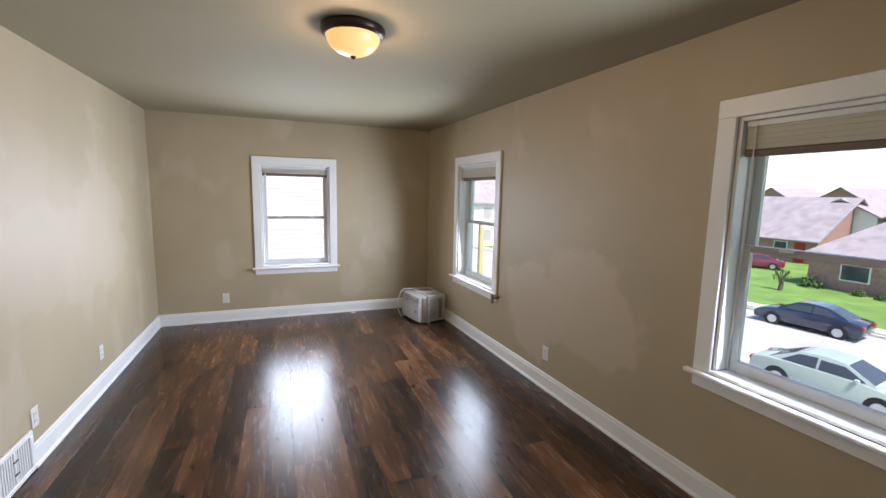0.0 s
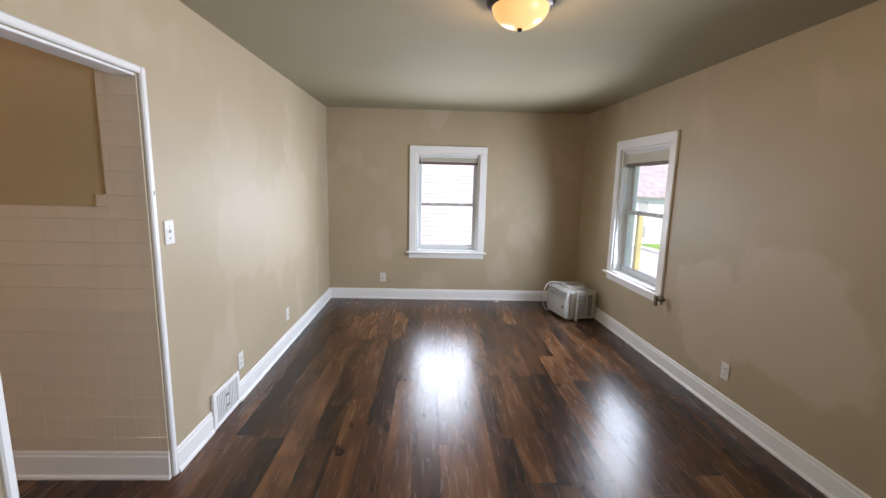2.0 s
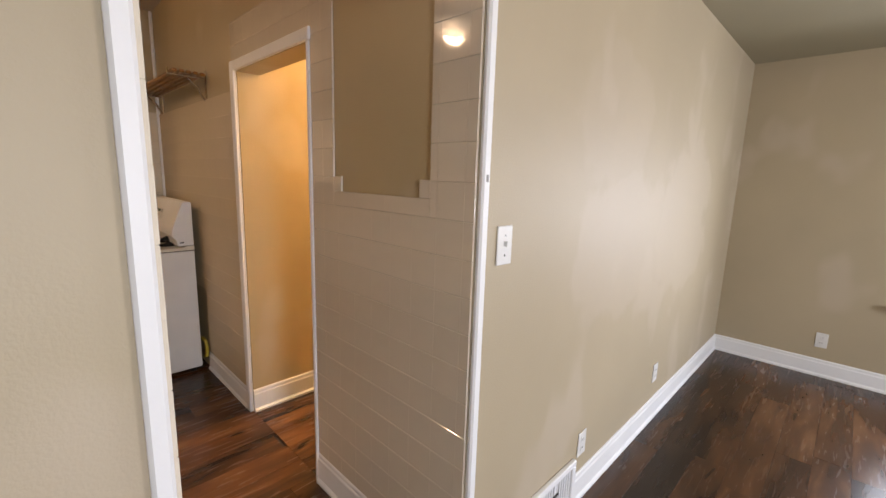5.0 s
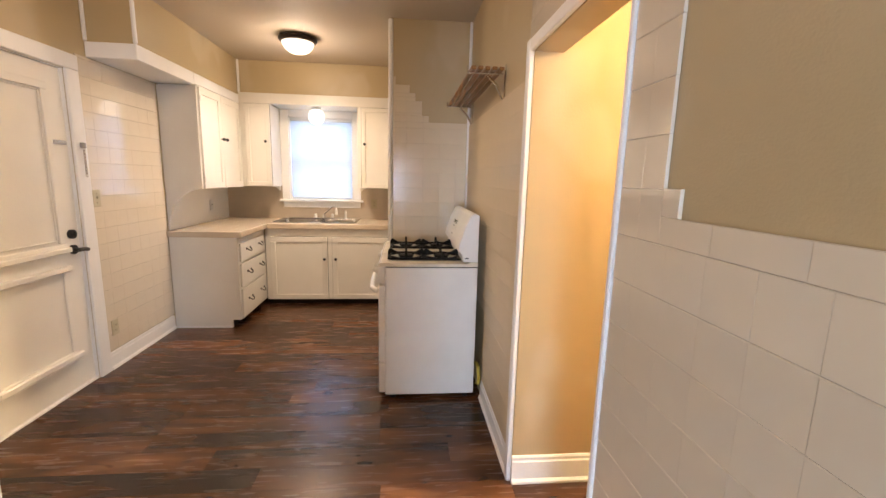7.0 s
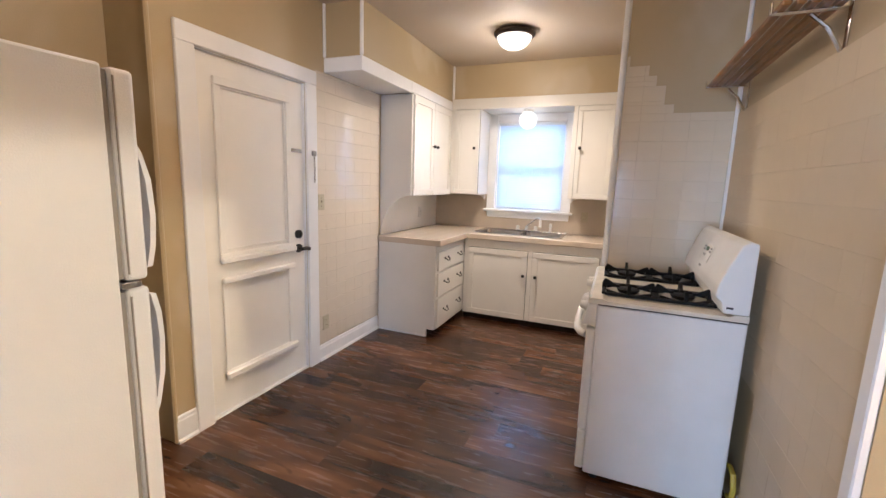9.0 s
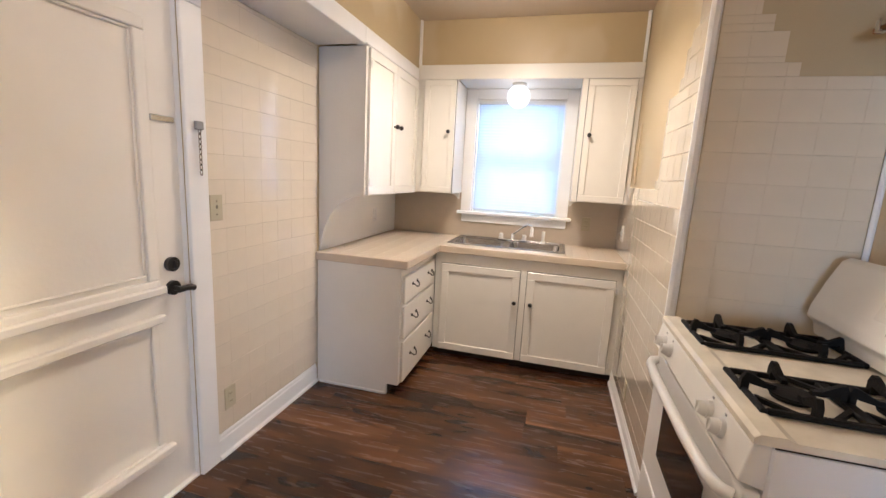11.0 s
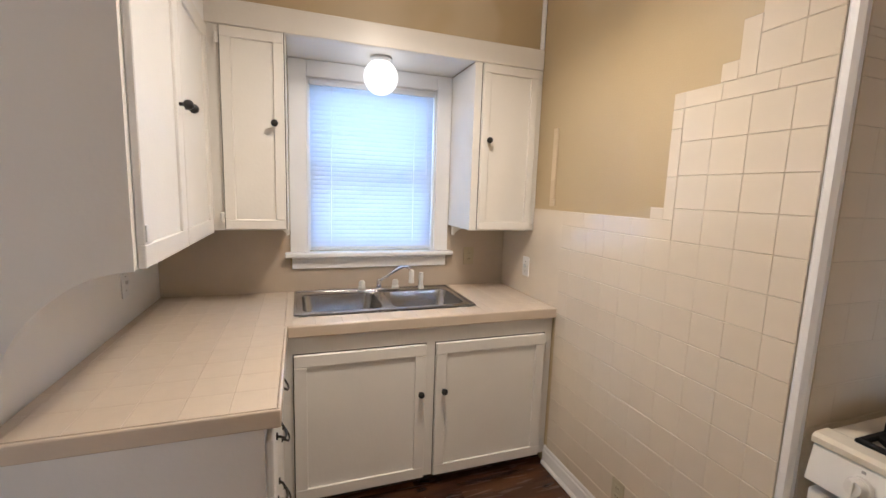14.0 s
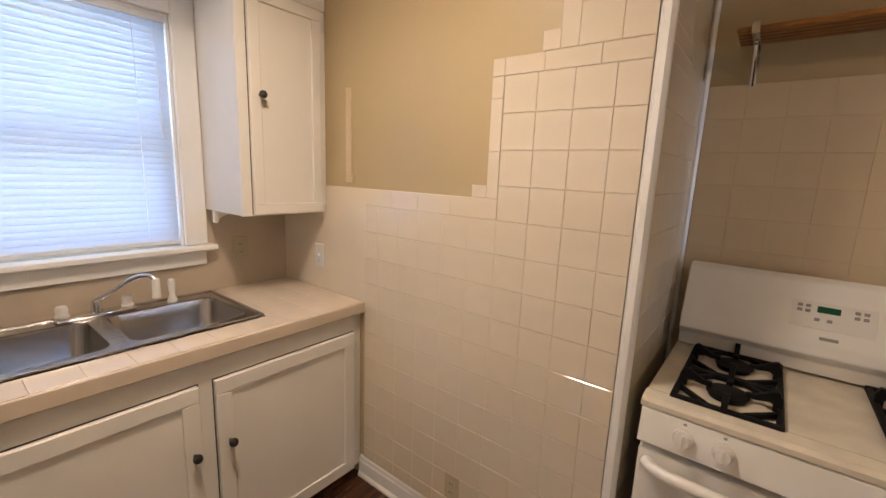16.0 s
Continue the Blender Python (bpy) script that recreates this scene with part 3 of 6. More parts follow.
def switch(axis, c, side, u, z, material, label, w=0.072, h=0.118):
    ob = thing("light_switch", label, "switch", wall_box(axis, c, side, u - w / 2, u + w / 2, 0.0005, 0.006, z - h / 2, z + h / 2), material, group="light switches")
    part("toggle", wall_box(axis, c, side, u - 0.005, u + 0.005, 0.0062, 0.018, z - 0.003, z + 0.013, 0.001), material, ob)
    for dz in (-0.03, 0.03):
        part("screw", wall_box(axis, c, side, u - 0.003, u + 0.003, 0.0062, 0.0072, z + dz - 0.003, z + dz + 0.003, 0), M_STEEL, ob)
    return ob


outlet("y", L, -1, 0.69, 0.285, M_PLASTIC, "white outlet on the tan end wall")
holdback = thing("curtain_holdback", "brown wooden curtain holdback at the window stool", "holdback", box_bm(W - 0.075, W - 0.0595, WIN_E[0] - 0.125, WIN_E[0] - 0.085, WIN_E[2] - 0.10, WIN_E[2] - 0.01, 0.006, 2), M_SHADERAIL)
part("peg", cyl_bm((W - 0.0590, WIN_E[0] - 0.122, WIN_E[2] - 0.045), (W - 0.001, WIN_E[0] - 0.122, WIN_E[2] - 0.045), 0.010, segs=12), M_SHADERAIL, holdback)
outlet_east = outlet("x", W, -1, 0.65, 0.30, M_PLASTIC, "white outlet on the patched tan wall")
outlet("x", 0, 1, 0.80, 0.275, M_PLASTIC, "white outlet beside the floor register")
outlet("x", 0, 1, 1.75, 0.30, M_PLASTIC, "white cover plate low on the tan wall")
switch("x", 0, 1, 0.128, 1.245, M_PLASTIC, "white light switch by the kitchen doorway")
switch("x", HALL_W, 1, 0.52, 1.25, M_PLASTIC, "white light switch in the warm-lit hall")
switch("y", KS + 0.008, 1, -3.02, 1.245, M_IVORY, "ivory light switch on tile by the door")
outlet("y", KS + 0.008, 1, -3.06, 0.30, M_IVORY, "ivory outlet low on the tiled wall")
outlet("y", FIN - 0.008, -1, -4.0, 0.24, M_IVORY, "ivory outlet low on the tiled wall")
switch("y", KS + 0.005, 1, -4.74, 1.085, M_PLASTIC, "white switch plate over the counter")
switch("y", FIN - 0.006, -1, -4.88, 1.08, M_PLASTIC, "white switch plate over the counter end")
outlet("x", KW + 0.004, 1, -0.90, 1.10, M_IVORY, "beige outlet beside the window")

# the street wall runs two degrees off square
SKEW = Matrix.Translation((W, L, 0)) @ pose(0, 0, 0, 0, 0, 2.0) @ Matrix.Translation((-W, -L, 0))
for ob in (wall_east, baseboard_east, window_2, window_3, outlet_east, holdback):
    ob.matrix_world = SKEW


def register():
    ob = thing("wall_register", "white metal wall register with louvres and levers", "air vent")
    y0, y1, z0, z1 = 0.39, 0.73, 0.004, 0.235
    part("backing", wall_box("x", 0, 1, y0 + 0.02, y1 - 0.02, 0.0005, 0.004, z0 + 0.02, z1 - 0.02, 0), M_GASKET, ob)
    for b in ((y0, y1, z1 - 0.028, z1), (y0, y1, z0, z0 + 0.028), (y0, y0 + 0.032, z0 + 0.0285, z1 - 0.0285), (y1 - 0.032, y1, z0 + 0.0285, z1 - 0.0285)):
        part("frame", wall_box("x", 0, 1, b[0], b[1], 0.001, 0.022, b[2], b[3], 0.004), M_TRIM, ob)
    n = 13
    for k in range(n):
        y = y0 + 0.045 + (y1 - y0 - 0.09) * k / (n - 1)
        if abs(k - 6) != 0:
            part("louvre", wall_box("x", 0, 1, y - 0.005, y + 0.005, 0.005, 0.016, z0 + 0.03, z1 - 0.03, 0.002), M_TRIM, ob)
    yc = y0 + 0.17
    part("centre_bar", wall_box("x", 0, 1, yc - 0.008, yc + 0.008, 0.005, 0.018, z0 + 0.03, z1 - 0.03, 0.002), M_TRIM, ob)
    for z in (0.085, 0.155):
        part("lever", wall_box("x", 0, 1, yc - 0.02, yc + 0.02, 0.0185, 0.024, z - 0.005, z + 0.005, 0.002), M_BLACK, ob)


register()


# ---- ceiling lamps ----
def dome_lamp(c, r, glass, label, finial):
    ob = thing("ceiling_lamp", label, "ceiling lamp", group="ceiling lamps")
    part("rim", lathe_bm([(0, -0.001), (r * 0.9, -0.001), (r, -0.012), (r * 1.0, -0.028), (r * 0.93, -0.042), (r * 0.84, -0.048), (r * 0.84, -0.03), (0, -0.03)], c), M_BRONZE, ob, smooth=True)
    prof = [(r * 0.835 * math.cos(a), -0.04 - r * 0.62 * math.sin(a)) for a in [i * math.pi / 2 / 12 for i in range(12)]] + [(0, -0.04 - r * 0.62)]
    g = part("glass_shade", lathe_bm(prof, c), glass, ob, "lit glass dome", smooth=True)
    g.visible_shadow = False
    if finial:
        part("finial", lathe_bm([(0, 0.006), (0.012, 0.004), (0.014, -0.004), (0.008, -0.012), (0, -0.016)], (c[0], c[1], c[2] - 0.04 - r * 0.62)), M_BRONZE, ob, smooth=True)
    return ob


dome_lamp((1.70, 0.17, H), 0.162, M_AMBER, "bronze flush ceiling lamp with a lit amber dome", True)
dome_lamp((-4.0, -1.48, KH), 0.165, M_MILK, "bronze flush ceiling lamp with a lit frosted dome", False)
dome_lamp((-1.65, -1.6, KH), 0.165, M_MILK, "bronze flush ceiling lamp with a lit frosted dome", False)
dome_lamp((-1.3, 1.65, 2.55), 0.15, M_AMBER, "flush ceiling lamp in the hall", True)


# ---- air conditioner on the floor ----
def air_conditioner():
    """A window unit: front grille to -x, case behind it, side louvres and the folded curtain's flange towards -y."""
    ob = thing("air_conditioner", "old white window air conditioner standing on the floor", "air conditioner")
    w, d, h = 0.34, 0.43, 0.335
    x0, ys = -w / 2, -d / 2
    part("case", box_bm(x0, w / 2, ys, d / 2, 0.012, h, 0.010, 2), M_AC, ob)
    front = part("front_panel", prism_bm([(x0 - 0.001, 0.018), (x0 - 0.045, 0.028), (x0 - 0.052, 0.10), (x0 - 0.052, 0.225), (x0 - 0.046, 0.240), (x0 - 0.034, 0.322), (x0 - 0.026, 0.330), (x0 - 0.001, 0.330)], "y", ys + 0.006, d / 2 - 0.006, bevel=0.004), M_AC, ob)
    part("outlet_recess", prism_bm([(x0 - 0.0465, 0.245), (x0 - 0.0375, 0.312), (x0 - 0.030, 0.312), (x0 - 0.036, 0.245)], "y", ys + 0.03, d / 2 - 0.03), M_ACDARK, front, "dark air outlet")
    for k in range(5):
        z = 0.252 + k * 0.013
        part("air_vane", box_bm(x0 - 0.051 + 0.0018 * k, x0 - 0.040 + 0.0018 * k, ys + 0.035, d / 2 - 0.035, z, z + 0.003, 0.001), M_AC, front)
    part("panel_seam", box_bm(x0 - 0.0530, x0 - 0.0515, ys + 0.02, d / 2 - 0.02, 0.226, 0.230), M_ACDARK, front)
    part("control_knob", cyl_bm((x0 - 0.052, ys + 0.06, 0.15), (x0 - 0.064, ys + 0.06, 0.15), 0.016, 0.013, 16), M_ACDARK, front)
    # folded curtain between the bezel and a flange that stands proud of the case
    for k in range(5):
        x = x0 + 0.004 + k * 0.012
        part("accordion_fold", box_bm(x, x + 0.009, ys - 0.020 + 0.006 * (k % 2), ys - 0.0005, 0.03, h - 0.02, 0.002), M_ACBEIGE, ob, "beige folded curtain")
    part("side_flange", box_bm(x0 + 0.066, x0 + 0.092, ys - 0.036, ys - 0.0005, 0.004, h + 0.008, 0.004), M_AC, ob)
    part("top_flange", box_bm(x0 + 0.066, x0 + 0.092, ys - 0.010, d / 2, h + 0.0005, h + 0.014, 0.003), M_AC, ob)
    for z in (0.10, 0.24):
        part("flange_screw", cyl_bm((x0 + 0.079, ys - 0.0365, z), (x0 + 0.079, ys - 0.039, z), 0.006, segs=10), M_ACDARK, ob)
    part("louvre_recess", box_bm(x0 + 0.115, x0 + 0.285, ys - 0.003, ys - 0.0004, 0.045, h - 0.045, 0.001), M_ACDARK, ob, "dark grey condenser louvres")
    for k in range(15):
        z = 0.052 + k * 0.0158
        part("louvre", box_bm(x0 + 0.118, x0 + 0.205, ys - 0.009, ys - 0.0035, z, z + 0.006, 0.001), M_AC, ob)
    part("louvre_post", box_bm(x0 + 0.205, x0 + 0.225, ys - 0.009, ys - 0.0035, 0.045, h - 0.045, 0.002), M_AC, ob)
    for s in (-1, 1):
        part("foot", box_bm(-0.12, 0.14, s * 0.15 - 0.03, s * 0.15 + 0.03, 0, 0.0125, 0.002), M_ACDARK, ob)
    for dy in (0.0, 0.02):
        loop = [(0.02 + (0.13 - dy) * math.cos(i * 0.42), 0.03 + (0.14 - dy) * math.sin(i * 0.42), h + 0.010 + dy * 0.5) for i in range(15)]
        part("power_cord", tube_bm(loop, 0.006, 6), M_PLASTIC, ob, smooth=True)
    hang = [(0.02, 0.17, h + 0.012), (x0 + 0.05, 0.185, h + 0.022), (x0 - 0.03, 0.19, h + 0.026), (x0 - 0.075, 0.195, h - 0.01), (x0 - 0.105, 0.20, h - 0.09), (x0 - 0.115, 0.205, h - 0.18), (x0 - 0.10, 0.20, 0.08), (x0 - 0.07, 0.19, 0.014), (x0 - 0.02, 0.21, 0.008)]
    part("power_cord", tube_bm(hang, 0.006, 6), M_PLASTIC, ob, smooth=True)
    ob.matrix_world = pose(3.0, 2.795, 0, 0, 0, 12.5)


air_conditioner()
thing("paper_scrap", "small scrap of white paper by the baseboard", "litter", prism_bm([(2.13, 3.26), (2.2, 3.27), (2.21, 3.3), (2.15, 3.29)], "z", 0.0005, 0.004), M_PLASTIC)

# ---- kitchen: soffit, door ----
soffit = thing("soffit", "beige boxed soffit with a white bottom band", "soffit", kind="structure")
part("soffit_box", box_bm(KW + 0.001, -3.09, KS + 0.0005, -2.327, 2.275, KH - 0.001), M_KWALL, soffit)
part("soffit_end_bead", box_bm(-3.102, -3.078, -2.339, -2.315, 2.276, KH - 0.002, 0.006), M_TRIM, soffit)
part("soffit_wall_bead", box_bm(-3.0895, -3.068, KS + 0.001, KS + 0.022, 2.276, KH - 0.002, 0.006), M_TRIM, soffit)
part("soffit_band", box_bm(-3.85, -3.08, KS + 0.001, -2.318, 2.175, 2.2745, 0.004), M_TRIM, soffit)
part("soffit_band", box_bm(-4.825, -3.8505, -2.40, -2.318, 2.185, 2.2745, 0.004), M_TRIM, soffit)
bulkhead = thing("bulkhead", "beige bulkhead over the sink cabinets", "bulkhead", box_bm(KW + 0.001, -4.85, -2.3265, FIN - 0.001, 2.302, KH - 0.001), M_KWALL, kind="structure")


def moulding(u0, u1, z0, z1, y, w, d, bm=None):
    """Four bevelled strips round a rectangle on the door face y (towards +y)."""
    bm = bm or bmesh.new()
    for a in ((u0, u1, z1 - w, z1), (u0, u1, z0, z0 + w), (u0, u0 + w, z0 + w, z1 - w), (u1 - w, u1, z0 + w, z1 - w)):
        box_bm(a[0], a[1], y, y + d, a[2], a[3], 0.006, 2, bm)
    return bm


def kitchen_door():
    ob = thing("door_1", "closed white panelled back door with black lever", "door", kind="structure")
    y = KS - 0.02
    leaf = part("leaf", box_bm(-2.866, -2.054, y - 0.04, y, 0.012, 2.054, 0.002), M_DOOR, ob)
    part("panel_moulding", moulding(-2.735, -2.16, 0.93, 1.945, y + 0.0005, 0.045, 0.02), M_DOOR, leaf)
    part("panel_bead", moulding(-2.69, -2.205, 0.99, 1.90, y + 0.0005, 0.012, 0.010), M_DOOR, leaf)
    part("ledge", box_bm(-2.745, -2.15, y + 0.021, y + 0.046, 0.918, 0.952, 0.006), M_DOOR, leaf)
    part("panel_moulding", moulding(-2.72, -2.165, 0.235, 0.83, y + 0.0005, 0.030, 0.014), M_DOOR, leaf)
    part("ledge", box_bm(-2.735, -2.155, y + 0.015, y + 0.042, 0.80, 0.835, 0.006), M_DOOR, leaf)
    part("ledge", box_bm(-2.745, -2.15, y + 0.015, y + 0.045, 0.22, 0.262, 0.008), M_DOOR, leaf)
    for a in ((-2.975, -2.8705, KS + 0.0005, KS + 0.022, 0, 2.06), (-2.0495, -1.945, KS + 0.0005, KS + 0.022, 0, 2.06), (-2.975, -1.945, KS + 0.0005, KS + 0.024, 2.0605, 2.155)):
        part("casing", box_bm(*a, 0.004), M_TRIM, ob)
    for a in ((-2.8695, -2.8668, 0.012, 2.0542), (-2.0532, -2.0505, 0.012, 2.0542), (-2.8695, -2.0505, 2.0546, 2.0595)):
        part("jamb", box_bm(a[0], a[1], KS - 0.06, KS + 0.0003, a[2], a[3]), M_TRIM, ob)
    for z in (0.26, 1.80):
        part("hinge", box_bm(-2.058, -2.043, KS - 0.018, KS + 0.002, z - 0.045, z + 0.045, 0.002), M_STEEL, ob)
    rose = part("lever_handle", cyl_bm((-2.80, y, 0.925), (-2.80, y + 0.016, 0.925), 0.03, segs=24), M_BLACK, ob, "black lever handle")
    part("neck", cyl_bm((-2.80, y + 0.0165, 0.925), (-2.80, y + 0.05, 0.925), 0.011, segs=12), M_BLACK, rose)
    part("lever", tube_bm([(-2.785, y + 0.052, 0.925), (-2.82, y + 0.056, 0.926), (-2.842, y + 0.056, 0.923), (-2.858, y + 0.052, 0.917)], 0.0135, 10), M_BLACK, rose, smooth=True)
    bolt = part("deadbolt", cyl_bm((-2.80, y, 1.025), (-2.80, y + 0.018, 1.025), 0.03, segs=24), M_BLACK, ob, "black deadbolt")
    part("thumb_turn", box_bm(-2.806, -2.794, y + 0.0185, y + 0.034, 1.008, 1.042, 0.003), M_BLACK, bolt)
    part("threshold", box_bm(-2.87, -2.05, KS - 0.06, KS + 0.004, 0.0005, 0.011, 0.003), M_TRIM, ob)
    ch = thing("door_chain", "steel door chain hanging from the casing", "door chain")
    part("slide_plate", box_bm(-2.85, -2.745, y + 0.0005, y + 0.010, 1.59, 1.614, 0.003), M_STEEL, ch)
    part("keeper", box_bm(-2.945, -2.905, KS + 0.0225, KS + 0.040, 1.575, 1.61, 0.004), M_GASKET, ch)
    for k in range(9):
        z = 1.57 - k * 0.021
        ring = [(-2.925 + (0.006 * math.cos(a) if k % 2 else 0), KS + 0.034 + (0 if k % 2 else 0.006 * math.cos(a)), z + 0.014 * math.sin(a)) for a in [i * math.pi / 5 for i in range(11)]]
        part("chain_link", tube_bm(ring, 0.0022, 5), M_STEEL, ch)


kitchen_door()


# ---- kitchen cabinets ----
def knob(p, out, parent):
    """A black turned knob at p; out is the way it points."""
    p, o = Vector(p), Vector(out)
    k = part("knob", cyl_bm(p, p + o * 0.018, 0.006, segs=10), M_BLACK, parent, "black round knob")
    bm = bmesh.new()
    bmesh.ops.create_uvsphere(bm, u_segments=14, v_segments=9, radius=0.016, matrix=Matrix.Translation(p + o * 0.026))
    part("knob_head", bm, M_BLACK, k, smooth=True)


def shaker(axis, c, side, u0, u1, z0, z1, parent, frame_w=0.055, name="door"):
    """A frame-and-panel door on the plane c."""
    d = part(name, wall_box(axis, c, side, u0 + 0.02, u1 - 0.02, 0.002, 0.010, z0 + 0.02, z1 - 0.02, 0), M_CAB, parent)
    bm = bmesh.new()
    for a in ((u0, u1, z1 - frame_w, z1), (u0, u1, z0, z0 + frame_w), (u0, u0 + frame_w, z0 + frame_w, z1 - frame_w), (u1 - frame_w, u1, z0 + frame_w, z1 - frame_w)):
        wall_box(axis, c, side, a[0], a[1], 0.001, 0.020, a[2], a[3], 0.0025, bm)
    part("door_frame", bm, M_CAB, d)
    return d


def hinge(axis, c, side, u, z, parent):
    part("hinge", wall_box(axis, c, side, u - 0.008, u + 0.008, 0.0205, 0.025, z - 0.022, z + 0.022, 0.002), M_PLASTIC, parent)


# sink base
FX = -4.578
base = thing("sink_base_cabinet", "white painted sink base cabinet with two doors", "cabinet")
part("face_frame", box_bm(FX - 0.02, FX, -2.03, FIN - 0.002, 0.06, 0.86, 0.002), M_CAB, base)
part("toe_board", box_bm(FX - 0.07, FX - 0.05, -2.03, FIN - 0.002, 0, 0.0595), M_DARK, base)
part("carcass", box_bm(KW + 0.02, FX - 0.0205, -2.02, FIN - 0.002, 0.06, 0.70), M_CAB, base)
for u0, u1, ku in ((-1.977, -1.367, -1.395), (-1.314, -0.697, -1.275)):
    d = shaker("x", FX, 1, u0, u1, 0.065, 0.768, base)
    knob((FX + 0.02, ku, 0.525), (1, 0, 0), d)
    # thin dark strips on the face frame paint the shadow lines round the door
    bm = bmesh.new()
    for a in ((u0 - 0.004, u1 + 0.004, 0.7685, 0.772), (u0 - 0.004, u0 - 0.0005, 0.065, 0.768), (u1 + 0.0005, u1 + 0.004, 0.065, 0.768)):
        wall_box("x", FX, 1, a[0], a[1], 0.0003, 0.0015, a[2], a[3], 0, bm)
    part("door_gap_shade", bm, M_DARK, base)
for z in (0.14, 0.70):
    hinge("x", FX - 0.006, 1, -0.682, z, base)

# drawer base
DY = -2.045
dr = thing("drawer_base_cabinet", "white drawer cabinet with six black bail handles", "cabinet")
part("side_panel", prism_bm([(KS + 0.012, 0), (-2.125, 0), (-2.125, 0.075), (DY, 0.075), (DY, 0.86), (KS + 0.012, 0.86)], "x", -3.872, -3.850), M_CAB, dr)
part("carcass", box_bm(KW + 0.02, -3.8725, KS + 0.012, DY - 0.001, 0.075, 0.70), M_CAB, dr)
part("face_frame", box_bm(FX - 0.021, -3.8725, DY - 0.0008, DY, 0.075, 0.86), M_CAB, dr)
part("toe_board", box_bm(FX - 0.03, -3.8725, -2.14, -2.125, 0, 0.0745), M_DARK, dr)
part("floor_bead", box_bm(-3.8495, -3.838, KS + 0.03, -2.13, 0, 0.018, 0.004), M_TRIM, dr)
for z0, z1 in ((0.625, 0.80), (0.385, 0.605), (0.085, 0.365)):
    f = part("drawer", box_bm(-4.535, -3.876, DY + 0.001, DY + 0.021, z0, z1, 0.006, 2), M_CAB, dr)
    for x in (-4.06, -4.40):
        zc = (z0 + z1) / 2 + 0.005
        hd = part("handle", tube_bm([(x - 0.045, DY + 0.022, zc + 0.012), (x - 0.04, DY + 0.034, zc + 0.006), (x - 0.025, DY + 0.046, zc - 0.010), (x, DY + 0.05, zc - 0.014), (x + 0.025, DY + 0.046, zc - 0.010), (x + 0.04, DY + 0.034, zc + 0.006), (x + 0.045, DY + 0.022, zc + 0.012)], 0.0042, 7), M_BLACK, f, "black bail handle", smooth=True)
        for dx in (-0.045, 0.045):
            part("handle_post", cyl_bm((x + dx, DY + 0.0212, zc + 0.012), (x + dx, DY + 0.026, zc + 0.012), 0.011, segs=10), M_BLACK, hd)

# upper cabinet on the door side
UY = -2.327
up = thing("wall_cabinet", "white painted two-door wall cabinet over the counter", "cabinet", group="wall cabinets")
part("carcass", box_bm(-4.84, -3.905, KS + 0.006, UY - 0.001, 1.30, 2.184), M_CAB, up)
curve = [(KS + 0.016 + 0.30 * (1 - math.cos(a)) - 0.0, 0.915 + 0.375 * math.sin(a)) for a in [i * math.pi / 2 / 14 for i in range(15)]]
part("end_panel", prism_bm([(KS + 0.001, 0.912), *curve, (UY, 1.29), (UY, 2.174), (KS + 0.001, 2.174)], "x", -3.904, -3.882), M_CAB, up, "tall end panel with a curved cut-out")
part("face_frame", box_bm(-4.83, -3.9045, UY - 0.0008, UY, 1.295, 2.184), M_CAB, up)
for u0, u1, ku, hu in ((-4.335, -3.905, -4.30, -3.895), (-4.80, -4.342, -4.375, -4.81)):
    d = shaker("y", UY, 1, u0, u1, 1.292, 2.172, up, 0.06)
    knob((ku, UY + 0.02, 1.76), (0, 1, 0), d)
    for z in (1.38, 2.08):
        hinge("y", UY, 1, u0 + 0.004 if hu < -4.5 else u1 - 0.01, z, d)

# dark strips painting the shadow between and above the two doors
part("door_gap_shade", wall_box("y", UY, 1, -4.3415, -4.3355, 0.0003, 0.0015, 1.292, 2.172, 0), M_DARK, up)
part("door_gap_shade", wall_box("y", UY, 1, -4.80, -3.906, 0.0003, 0.0015, 2.1725, 2.176, 0), M_DARK, up)

# window cabinets
UX = -4.83
